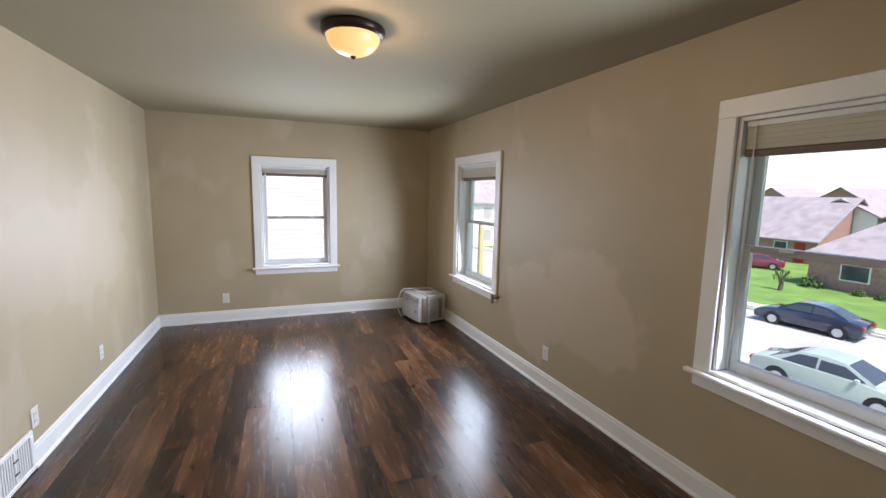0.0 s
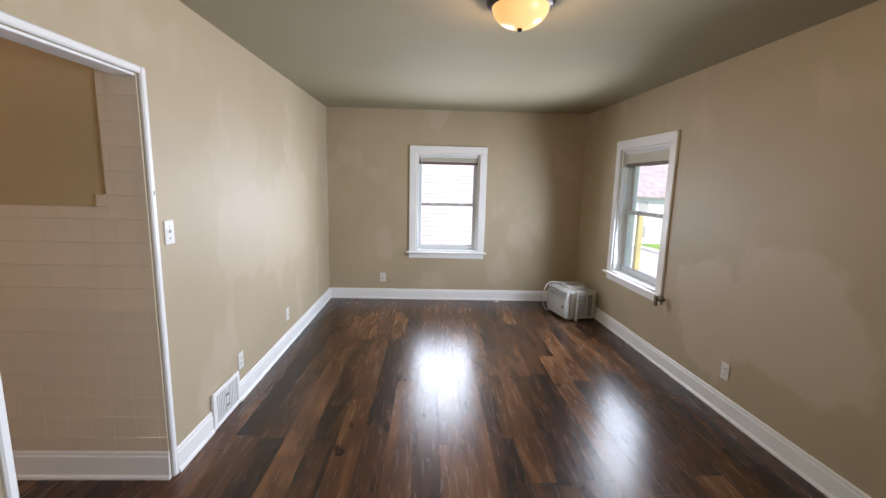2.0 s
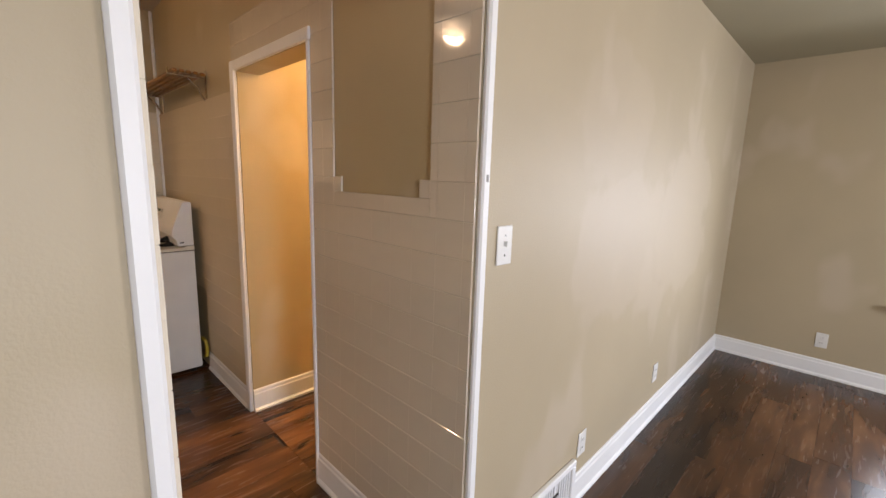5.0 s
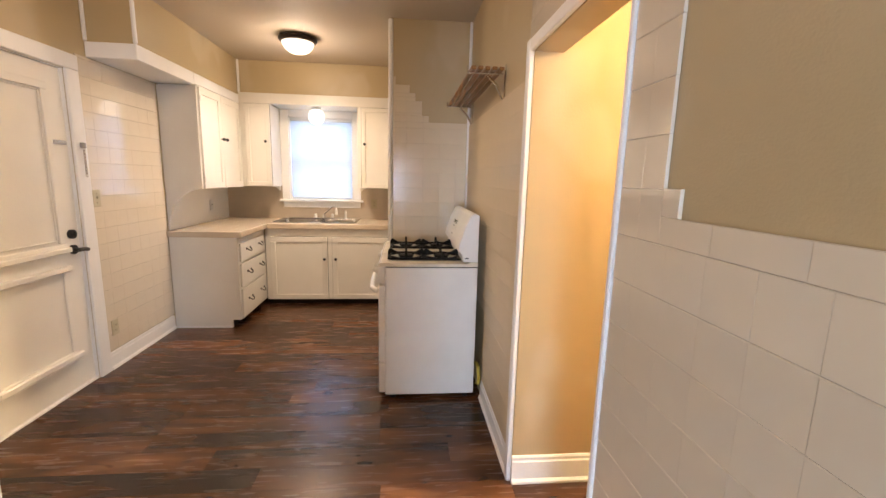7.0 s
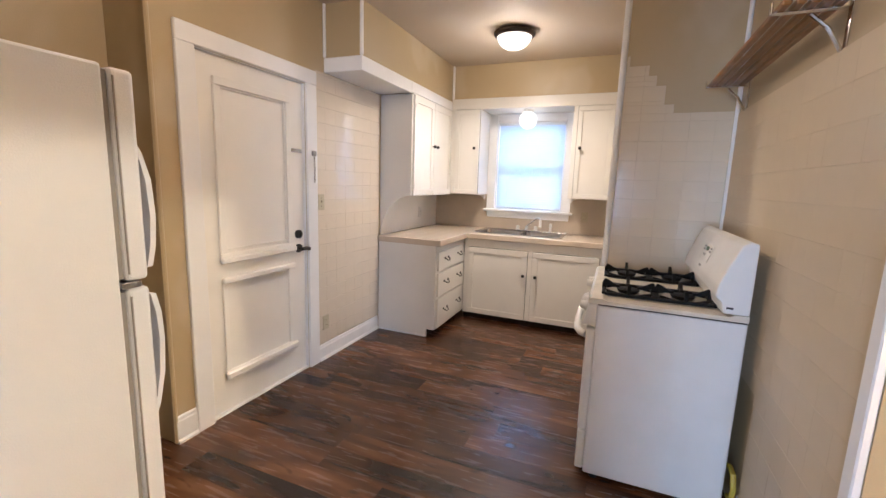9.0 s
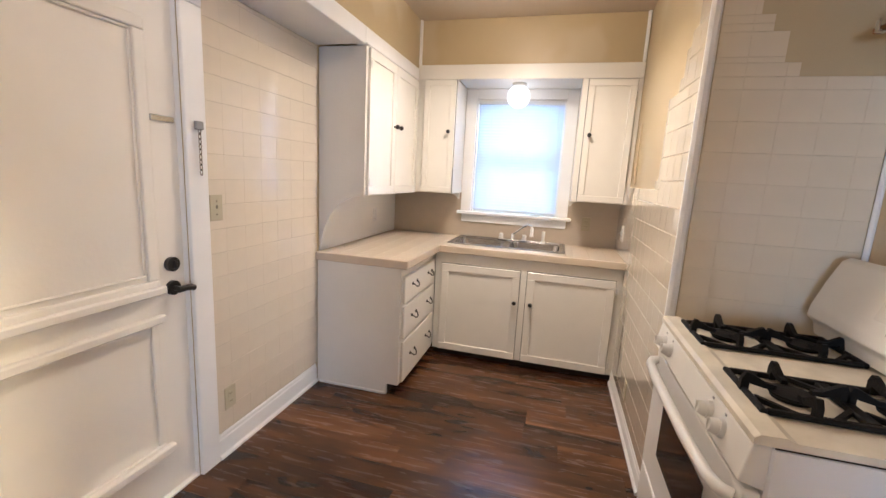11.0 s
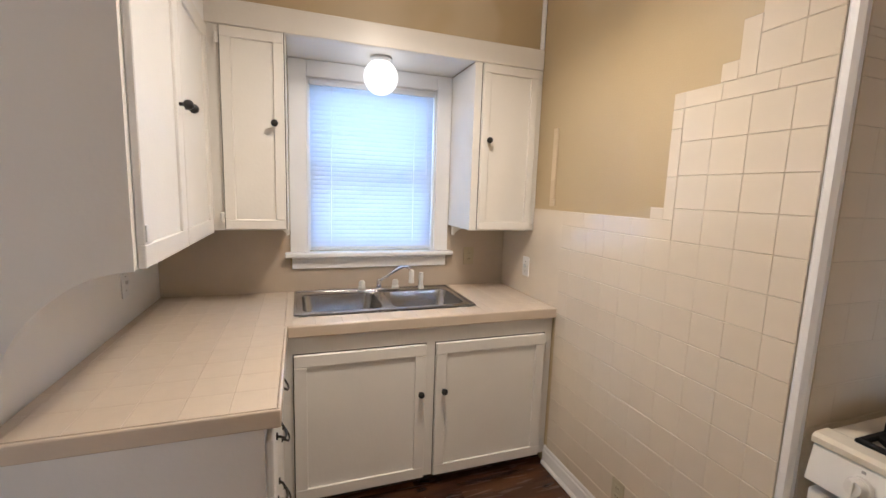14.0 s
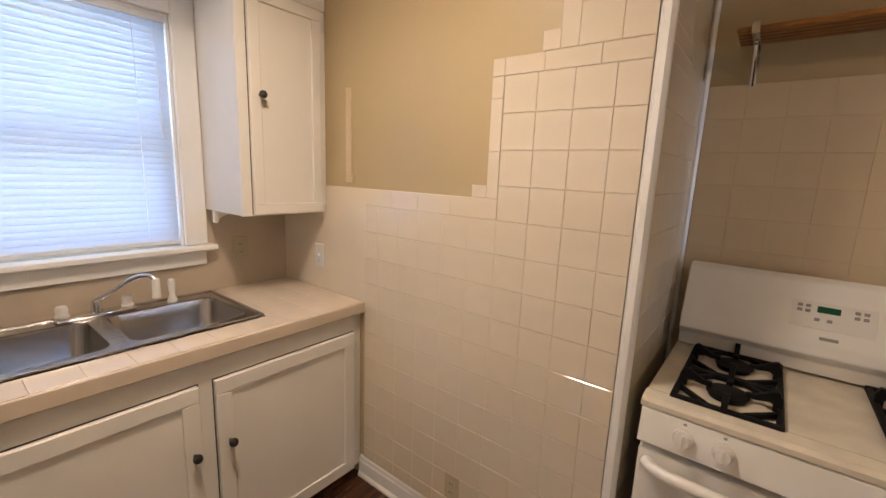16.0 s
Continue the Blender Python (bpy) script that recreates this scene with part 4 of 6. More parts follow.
for name, y0, y1, d0, d1, ky, label in (("wall_cabinet", -2.326, -1.995, -2.262, -2.003, -2.045, "narrow white wall cabinet beside the sink window"), ("wall_cabinet", -1.057, FIN - 0.002, -1.012, -0.683, -0.975, "white one-door wall cabinet between window and tile wall")):
    c = thing(name, label, "cabinet", group="wall cabinets")
    part("carcass", box_bm(KW + 0.003, UX - 0.0205, y0 + 0.001, y1 - 0.001, 1.303, 2.19), M_CAB, c)
    part("face_frame", box_bm(UX - 0.02, UX, y0, y1, 1.30, 2.192, 0.002), M_CAB, c)
    d = shaker("x", UX, 1, d0, d1, 1.306, 2.186, c, 0.045)
    knob((UX + 0.02, ky, 1.79), (1, 0, 0), d)
    hz = d0 if y0 < -1.5 else d1
    for z in (1.36, 2.13):
        hinge("x", UX - 0.004, 1, hz + (0.010 if y0 > -1.5 else -0.010), z, c)
    # shade along the door's edges, put in as dark strips
    bm = bmesh.new()
    for a in ((d0 - 0.004, d1 + 0.004, 2.1865, 2.190), (d0 - 0.004, d0 - 0.0005, 1.306, 2.186), (d1 + 0.0005, d1 + 0.004, 1.306, 2.186)):
        wall_box("x", UX, 1, a[0], a[1], 0.0003, 0.0015, a[2], a[3], 0, bm)
    part("door_gap_shade", bm, M_DARK, c)
    s = 1 if y0 < -1.5 else -1
    e = y1 if s > 0 else y0
    br = [(e, 1.30), (e - s * 0.0, 1.25), (e - s * 0.012, 1.245), (e - s * 0.02, 1.262), (e - s * 0.035, 1.275), (e - s * 0.06, 1.285), (e - s * 0.07, 1.30)]
    part("scalloped_bracket", prism_bm([(p, q) for p, q in br], "x", UX - 0.28, UX - 0.262), M_CAB, c)
trim("trim_fascia", "white painted fascia board across the wall cabinets", [(UX - 0.018, UX + 0.006, -2.3255, FIN - 0.0025, 2.1925, 2.3015)], M_CAB)
trim("trim_window_ceiling", "white board over the sink window", [(KW + 0.001, UX - 0.0185, -1.994, -1.058, 2.193, 2.21)], M_CAB, bevel=0.001)

# counter, backsplash, sink
ctr = thing("countertop", "beige tiled L-shaped countertop with a thick edge", "countertop")
part("slab", box_bm(KW + 0.002, -3.848, KS + 0.003, -2.012, 0.862, 0.904), M_COUNTER_GROUT, ctr)
part("slab", box_bm(KW + 0.002, -4.556, -2.0115, -1.956, 0.862, 0.904), M_COUNTER_GROUT, ctr)
part("slab", box_bm(KW + 0.002, -4.556, -1.072, FIN - 0.002, 0.862, 0.904), M_COUNTER_GROUT, ctr)
part("slab", box_bm(-4.700, -4.556, -1.9555, -1.0725, 0.862, 0.904), M_COUNTER_GROUT, ctr)
part("slab", box_bm(KW + 0.002, -5.16, -1.9555, -1.0725, 0.862, 0.904), M_COUNTER_GROUT, ctr)
for a in ((-3.8475, -3.836, KS + 0.003, -2.0005, 0.858, 0.911), (-4.5555, -3.848, -2.0115, -2.0, 0.858, 0.911), (-4.5555, -4.544, -1.9995, FIN - 0.002, 0.858, 0.911)):
    part("edge", box_bm(*a, 0.005, 2), M_COUNTER, ctr)
thing("backsplash_south", "beige laminate backsplash behind the counter", "backsplash", box_bm(KW + 0.002, -3.9045, KS + 0.0005, KS + 0.005, 0.9045, 1.2985), M_CAB, kind="structure")
splash = box_bm(KW + 0.0005, KW + 0.004, KS + 0.006, FIN - 0.002, 0.9045, 1.044)
box_bm(KW + 0.0005, KW + 0.004, KS + 0.006, -1.995, 1.0441, 1.302, bm=splash)
box_bm(KW + 0.0005, KW + 0.004, -1.057, FIN - 0.002, 1.0441, 1.302, bm=splash)
thing("backsplash_west", "beige backsplash under the sink window", "backsplash", splash, M_SPLASH, kind="structure")
thing("backsplash_north", "pale smooth panel between counter and cabinet", "backsplash", box_bm(KW + 0.006, -4.545, FIN - 0.006, FIN - 0.0005, 0.9115, 1.43), M_TILE, kind="structure")


def sink():
    ob = thing("sink", "double-bowl stainless steel kitchen sink", "sink")
    x0, x1, y0, y1, z = -5.165, -4.690, -1.972, -1.062, 0.916
    mids = ((-1.935, -1.545), (-1.49, -1.10))
    bx0, bx1 = -5.08, -4.732
    bm = bmesh.new()
    for a in ((x0, bx0, y0, y1), (bx1, x1, y0, y1), (bx0, bx1, y0, mids[0][0]), (bx0, bx1, mids[0][1], mids[1][0]), (bx0, bx1, mids[1][1], y1)):
        box_bm(a[0], a[1], a[2], a[3], z - 0.004, z, bm=bm)
    part("deck", bm, M_STEEL, ob)
    bm = bmesh.new()
    for a in ((x0 - 0.004, x1 + 0.004, y0 - 0.004, y0 + 0.008), (x0 - 0.004, x1 + 0.004, y1 - 0.008, y1 + 0.004), (x0 - 0.004, x0 + 0.008, y0, y1), (x1 - 0.008, x1 + 0.004, y0, y1)):
        box_bm(a[0], a[1], a[2], a[3], z - 0.002, z + 0.005, 0.003, 2, bm)
    part("rim", bm, M_STEEL, ob)
    for a, b in mids:
        bm = bmesh.new()
        top = [(bx0 - 0.002, a - 0.002), (bx1 + 0.002, a - 0.002), (bx1 + 0.002, b + 0.002), (bx0 - 0.002, b + 0.002)]
        cx, cy, rings = (bx0 + bx1) / 2, (a + b) / 2, []
        for s, dz, rr in ((1.0, 0.0, 0.045), (0.985, -0.01, 0.05), (0.95, -0.14, 0.06), (0.88, -0.165, 0.07), (0.70, -0.172, 0.08), (0.12, -0.178, 0.02)):
            hw, hd = (bx1 - bx0) / 2 * s + 0.002, (b - a) / 2 * s + 0.002
            r = min(rr, hw * 0.9, hd * 0.9)
            ring = []
            for q, (sx, sy) in enumerate(((1, 1), (-1, 1), (-1, -1), (1, -1))):
                for i in range(6):
                    t = math.pi / 2 * (q + i / 5)
                    ring.append(bm.verts.new((cx + sx * (hw - r) + r * math.cos(t), cy + sy * (hd - r) + r * math.sin(t), z - 0.001 + dz)))
            rings.append(ring)
        for p, q in zip(rings, rings[1:]):
            for i in range(24):
                bm.faces.new((p[i], p[(i + 1) % 24], q[(i + 1) % 24], q[i]))
        bm.faces.new(rings[-1])
        bmesh.ops.recalc_face_normals(bm, faces=bm.faces)
        bowl = part("bowl", bm, M_STEEL, ob, smooth=True)
        # corner gussets close the gap between the square cut and the round bowl
        for sx, ex in ((1, bx1), (-1, bx0)):
            for sy, ey in ((1, b), (-1, a)):
                r = 0.047
                pts = [(ex, ey)] + [(ex - sx * r + sx * r * math.cos(t), ey - sy * r + sy * r * math.sin(t)) for t in [i * math.pi / 10 for i in range(6)]]
                part("corner_gusset", prism_bm(pts, "z", z - 0.004, z - 0.0005), M_STEEL, bowl)
        part("drain", lathe_bm([(0.045, 0.0), (0.042, 0.004), (0.03, 0.004), (0.028, -0.003), (0, -0.004)], (cx, cy, z - 0.175)), M_CHROME, bowl, smooth=True)


def faucet():
    ob = thing("faucet", "chrome kitchen faucet with side sprayer and clear knobs", "faucet")
    c, z = (-5.125, -1.50), 0.9162
    part("deck_plate", box_bm(c[0] - 0.028, c[0] + 0.028, c[1] - 0.125, c[1] + 0.125, z, z + 0.014, 0.006, 2), M_CHROME, ob, smooth=True)
    part("post", cyl_bm((c[0], c[1], z + 0.0145), (c[0], c[1], z + 0.06), 0.018, 0.014, 16), M_CHROME, ob, smooth=True)
    sp = [(c[0], c[1], z + 0.058), (c[0] + 0.012, c[1] + 0.015, z + 0.066), (c[0] + 0.05, c[1] + 0.068, z + 0.112), (c[0] + 0.075, c[1] + 0.102, z + 0.140), (c[0] + 0.092, c[1] + 0.126, z + 0.152), (c[0] + 0.112, c[1] + 0.150, z + 0.152), (c[0] + 0.124, c[1] + 0.165, z + 0.138)]
    spout = part("spout", tube_bm(sp, 0.009, 12), M_CHROME, ob, smooth=True)
    part("nozzle", lathe_bm([(0, 0.078), (0.012, 0.076), (0.0145, 0.060), (0.0145, 0.014), (0.017, 0.010), (0.016, 0.0), (0, 0.0)], (c[0] + 0.125, c[1] + 0.167, z + 0.062), 16), M_PLASTIC, spout, "white swivel nozzle", smooth=True)
    for s in (-1, 1):
        k = part("tap_knob", lathe_bm([(0, 0.045), (0.014, 0.043), (0.020, 0.03), (0.017, 0.012), (0.022, 0.006), (0.020, 0.0), (0, 0)], (c[0], c[1] + s * 0.10, z + 0.0145), 16), M_PLASTIC, ob, "clear plastic tap knob", smooth=True)
    part("sprayer", lathe_bm([(0, 0.10), (0.012, 0.098), (0.015, 0.075), (0.011, 0.03), (0.018, 0.01), (0.02, 0.0), (0, 0)], (c[0] + 0.005, c[1] + 0.26, z), 16), M_PLASTIC, ob, "white side sprayer", smooth=True)


sink()
faucet()


# ---- sink window ----
def sink_window():
    u0, u1, z0, z1 = WIN_K
    win = thing("window_4", "white kitchen window behind a closed mini blind", "window", kind="structure")
    f = KW
    for a in ((f + 0.0045, f + 0.028, -1.993, u0, 1.142, 2.19), (f + 0.0045, f + 0.028, u1, -1.059, 1.142, 2.19), (f + 0.0045, f + 0.028, u0 + 0.0005, u1 - 0.0005, z1, 2.19)):
        part("casing", box_bm(*a, 0.003), M_TRIM, win)
    part("stool", box_bm(f - 0.02, f + 0.066, -2.022, -1.028, 1.115, 1.1415, 0.005), M_TRIM, win)
    part("apron", box_bm(f + 0.0045, f + 0.022, -1.985, -1.065, 1.045, 1.1145, 0.003), M_TRIM, win)
    for a in ((u0, u0 + 0.012, z0, z1), (u1 - 0.012, u1, z0, z1)):
        part("jamb", box_bm(f - 0.19, f + 0.004, a[0], a[1], a[2], a[3]), M_TRIM, win)
    part("head_jamb", box_bm(f - 0.19, f + 0.004, u0 + 0.0125, u1 - 0.0125, z1 - 0.012, z1), M_TRIM, win)
    a, b = u0 + 0.013, u1 - 0.013
    for n, x, za, zb in (("lower_sash", f - 0.10, z0, 1.62), ("upper_sash", f - 0.14, 1.575, z1 - 0.0125)):
        s = part(n, box_bm(x, x + 0.035, a, a + 0.045, za, zb), M_TRIM, win)
        part("stile", box_bm(x, x + 0.035, b - 0.045, b, za, zb), M_TRIM, s)
        part("bottom_rail", box_bm(x, x + 0.035, a + 0.0455, b - 0.0455, za, za + 0.05), M_TRIM, s)
        part("top_rail", box_bm(x, x + 0.035, a + 0.0455, b - 0.0455, zb - 0.045, zb), M_TRIM, s)
        p = part("pane", box_bm(x + 0.015, x + 0.019, a + 0.045, b - 0.045, za + 0.05, zb - 0.045), M_GLASS, s, "clear window glass")
        p.visible_shadow = False
    bl = thing("mini_blind", "white mini blind fully lowered with slats closed", "blind")
    part("headrail", box_bm(f - 0.010, f + 0.016, a + 0.003, b - 0.003, z1 - 0.039, z1 - 0.013, 0.002), M_VINYL, bl)
    n, top, bot = 35, z1 - 0.048, z0 + 0.045
    for k in range(n):
        z = top - (top - bot) * k / (n - 1)
        pts = [(f + 0.002 + dx, z + dz) for dx, dz in ((-0.0082, 0.0160), (-0.0012, 0.005), (0.0030, -0.005), (0.0082, -0.0160), (0.0075, -0.0160), (0.0022, -0.005), (-0.0020, 0.005), (-0.0090, 0.0160))]
        part("slat", prism_bm(pts, "y", a + 0.006, b - 0.006), M_BLIND, bl)
    part("bottom_rail", box_bm(f - 0.010, f + 0.014, a + 0.005, b - 0.005, z0 + 0.012, z0 + 0.030, 0.002), M_VINYL, bl)
    for u in (a + 0.12, b - 0.12):
        part("ladder_cord", tube_bm([(f + 0.009, u, top), (f + 0.009, u, bot)], 0.0012, 5), M_VINYL, bl)
    part("lift_cord", tube_bm([(f + 0.020, b - 0.045, z1 - 0.04), (f + 0.020, b - 0.044, z1 - 0.5)], 0.002, 5), M_VINYL, bl)


sink_window()

globe = thing("globe_lamp", "lit white globe lamp over the sink", "ceiling lamp")
part("base", lathe_bm([(0, 0.0), (0.055, 0.0), (0.058, -0.012), (0.045, -0.026), (0, -0.026)], (-4.98, -1.53, 2.192)), M_PLASTIC, globe, smooth=True)
bm = bmesh.new()
bmesh.ops.create_uvsphere(bm, u_segments=28, v_segments=18, radius=0.09, matrix=Matrix.Translation((-4.98, -1.53, 2.092)))
g = part("glass_globe", bm, M_GLOBE, globe, smooth=True)
g.visible_shadow = False


# ---- stove ----
def stove():
    ob = thing("gas_stove", "white four-burner gas stove with black grates", "stove")
    x0, x1, yf, yb = -3.34, -2.48, -0.668, -0.056
    part("body", box_bm(x0, x1, yf + 0.03, yb, 0.03, 0.885, 0.006), M_ENAMEL, ob)
    for x in (x0 + 0.04, x1 - 0.04):
        for y in (yf + 0.08, yb - 0.05):
            part("foot", cyl_bm((x, y, 0), (x, y, 0.0295), 0.018, segs=10), M_BLACK, ob)
    prof = [(yf - 0.012, 0.890), (yf - 0.012, 0.905), (yf, 0.914), (yf + 0.05, 0.916), (yf + 0.07, 0.908), (yb - 0.07, 0.908), (yb - 0.05, 0.918), (yb, 0.918), (yb, 0.890)]
    part("cooktop", prism_bm(prof, "x", x0 - 0.004, x1 + 0.004), M_ENAMEL_WARM, ob, "white cooktop with stained burner wells")
    part("control_panel", prism_bm([(yf - 0.01, 0.885), (yf - 0.028, 0.79), (yf + 0.029, 0.775), (yf + 0.029, 0.889)], "x", x0, x1, bevel=0.004), M_ENAMEL, ob)
    for x in (-3.23, -3.14, -2.71, -2.62):
        p, o = Vector((x, yf - 0.020, 0.838)), Vector((0, -0.98, 0.19)).normalized()
        k = part("knob", cyl_bm(p, p + o * 0.012, 0.026, 0.025, 24), M_PLASTIC, ob, "white burner knob", smooth=True)
        part("knob_grip", cyl_bm(p + o * 0.0122, p + o * 0.034, 0.022, 0.017, 20), M_PLASTIC, k, smooth=True)
        q = p + o * 0.0345
        part("pointer", box_bm(q.x - 0.0025, q.x + 0.0025, q.y - 0.003, q.y + 0.002, q.z - 0.016, q.z + 0.016), M_ENAMEL, k)
        part("dial_mark", box_bm(x - 0.004, x + 0.004, yf - 0.017, yf - 0.0145, 0.873, 0.879), M_MARK, ob)
    door = part("oven_door", box_bm(x0 + 0.004, x1 - 0.004, yf - 0.012, yf + 0.0295, 0.255, 0.765, 0.008, 2), M_ENAMEL, ob)
    part("window", box_bm(x0 + 0.20, x1 - 0.20, yf - 0.0145, yf - 0.0125, 0.40, 0.62, 0.0008), M_OVENGLASS, door, "dark oven window")
    hpts = [(x0 + 0.03, yf - 0.014, 0.728), (x0 + 0.045, yf - 0.038, 0.73), (x0 + 0.09, yf - 0.055, 0.732), (x0 + 0.25, yf - 0.064, 0.734), (x1 - 0.25, yf - 0.064, 0.734), (x1 - 0.09, yf - 0.055, 0.732), (x1 - 0.045, yf - 0.038, 0.73), (x1 - 0.03, yf - 0.014, 0.728)]
    part("handle", tube_bm(hpts, 0.017, 12), M_ENAMEL, door, smooth=True)
    part("broiler_drawer", box_bm(x0 + 0.004, x1 - 0.004, yf - 0.010, yf + 0.0295, 0.045, 0.243, 0.008, 2), M_ENAMEL, ob)
    part("drawer_grip", box_bm(x0 + 0.25, x1 - 0.25, yf - 0.022, yf - 0.0105, 0.205, 0.225, 0.004), M_ENAMEL, ob)
    bg = [(yb, 0.9185), (yb, 1.215), (yb - 0.030, 1.225), (yb - 0.055, 1.21), (yb - 0.090, 1.13), (yb - 0.125, 1.03), (yb - 0.130, 0.99), (yb - 0.105, 0.965), (yb - 0.095, 0.9185)]
    part("backguard", prism_bm(bg, "x", x0, x1, bevel=0.006), M_ENAMEL, ob, smooth=False)
    up, out = Vector((0, 0.035, 0.1)).normalized(), Vector((0, -0.1, 0.035)).normalized()

    def on_guard(name, x, s, w, h, d, m):
        c = Vector((x, yb - 0.1095, 1.075)) + up * s + out * 0.001
        b = box_bm(-w / 2, w / 2, -h / 2, h / 2, 0, d, min(0.001, d / 3))
        b.transform(Matrix.Translation(c) @ Matrix((Vector((1, 0, 0)), up, out)).transposed().to_4x4())
        return part(name, b, m, ob)

    on_guard("control_plate", -2.935, 0.040, 0.20, 0.085, 0.002, M_PLASTIC)
    on_guard("display", -2.945, 0.060, 0.055, 0.020, 0.004, M_DISPLAY)
    for dx in (-0.075, -0.055, 0.06, 0.08):
        for ds in (0.052, 0.036):
            on_guard("button", -2.94 + dx, ds + 0.015, 0.013, 0.010, 0.004, M_MARK)
    for dx in (-0.03, 0.0):
        on_guard("button", -2.94 + dx, 0.027, 0.013, 0.010, 0.004, M_MARK)
    on_guard("maker_plate", -2.935, -0.03, 0.045, 0.010, 0.002, M_MARK)
    part("vent_slot", box_bm(x1 + 0.0005, x1 + 0.0015, yb - 0.085, yb - 0.06, 0.94, 0.948), M_BLACK, ob)
    part("side_seam", box_bm(x1 + 0.0002, x1 + 0.0012, yf + 0.032, yb - 0.002, 0.884, 0.889), M_DARK, ob)
    for gx0, gx1 in ((-3.283, -3.028), (-2.832, -2.583)):
        cx = (gx0 + gx1) / 2
        g = part("grate", box_bm(gx0, gx1, -0.628, -0.612, 0.911, 0.926, 0.003), M_IRON, ob, "black cast-iron double grate")
        for a in ((gx0, gx1, -0.166, -0.150), (gx0, gx0 + 0.016, -0.612, -0.166), (gx1 - 0.016, gx1, -0.612, -0.166), (gx0 + 0.0165, gx1 - 0.0165, -0.405, -0.373)):
            part("grate_bar", box_bm(*a, 0.911, 0.926, 0.003), M_IRON, g)
        for cy in (-0.508, -0.270):
            well = part("burner_bowl", lathe_bm([(0.092, 0.002), (0.084, 0.004), (0.055, 0.001), (0, 0.001)], (cx, cy, 0.9085), 28), M_ENAMEL_WARM, ob, "stained burner bowl", smooth=True)
            part("burner_cap", lathe_bm([(0.046, 0.0), (0.048, 0.008), (0.053, 0.012), (0.053, 0.017), (0.036, 0.021), (0, 0.021)], (cx, cy, 0.910), 24), M_IRON, well, smooth=True)
            # slanting corner bars make an eight-sided opening
            for sx in (-1, 1):
                for sy in (-1, 1):
                    ex, ey = cx + sx * 0.112, cy + sy * 0.097
                    pts = [(ex + sx * 0.002, ey - sy * 0.050), (ex + sx * 0.002, ey - sy * 0.066), (ex - sx * 0.072, ey + sy * 0.004), (ex - sx * 0.054, ey + sy * 0.004)]
                    part("grate_bar", prism_bm(pts, "z", 0.9125, 0.9255), M_IRON, g)
            fins = [(a, 0.122, 0.040) for a in (0, 90, 180, 270)]
            for ang, r0, r1 in fins:
                u = Vector((math.cos(radians(ang)), math.sin(radians(ang)), 0))
                n = Vector((-u.y, u.x, 0)) * 0.0075
                c = Vector((cx, cy, 0))
                bm = bmesh.new()
                pr = [(r0, 0.913), (r0, 0.948), (r0 - 0.010, 0.968), (r0 - 0.022, 0.966), (r1 + 0.02, 0.944), (r1, 0.942), (r1, 0.931), (r1 + 0.025, 0.930), (r0 - 0.02, 0.938), (r0 - 0.02, 0.913)]
                lo = [bm.verts.new(c + u * r + n + Vector((0, 0, z))) for r, z in pr]
                hi = [bm.verts.new(c + u * r - n + Vector((0, 0, z))) for r, z in pr]
                bm.faces.new(lo), bm.faces.new(hi[::-1])
                for i in range(len(pr)):
                    k = (i + 1) % len(pr)
                    bm.faces.new((lo[i], hi[i], hi[k], lo[k]))
                bmesh.ops.recalc_face_normals(bm, faces=bm.faces)
                part("grate_finger", bm, M_IRON, g)
    hose = [(x1 - 0.10, -0.04, 0.20), (x1 - 0.03, -0.035, 0.23), (x1 + 0.015, -0.032, 0.22), (x1 + 0.035, -0.03, 0.16), (x1 + 0.02, -0.03, 0.11), (x1 - 0.03, -0.03, 0.09)]
    part("gas_hose", tube_bm(hose, 0.011, 8), M_LEAD, ob, "yellow gas hose", smooth=True)


stove()


def shelf():
    ob = thing("wall_shelf", "slatted oak wall shelf on metal brackets", "shelf")
    x0, x1, z = -3.30, -2.13, 1.985
    for k in range(5):
        y = -0.192 + k * 0.036
        part("slat", box_bm(x0, x1, y, y + 0.026, z, z + 0.018, 0.004), M_SHELFWOOD, ob)
    for x in (-3.25, -2.19):
        b = part("bracket", box_bm(x - 0.011, x + 0.011, -0.200, -0.0145, z - 0.007, z - 0.0005, 0.002), M_CHROME, ob, "shiny metal bracket")
        part("upright", box_bm(x - 0.011, x + 0.011, -0.006, -0.0005 - 0.0, z - 0.17, z + 0.045, 0.002), M_CHROME, b)
        part("brace", tube_bm([(x, -0.012, z - 0.13), (x, -0.05, z - 0.06), (x, -0.10, z - 0.014)], 0.007, 8), M_CHROME, b, smooth=True)
        part("front_lip", box_bm(x - 0.011, x + 0.011, -0.206, -0.2005, z - 0.007, z + 0.03, 0.002), M_CHROME, b)


shelf()


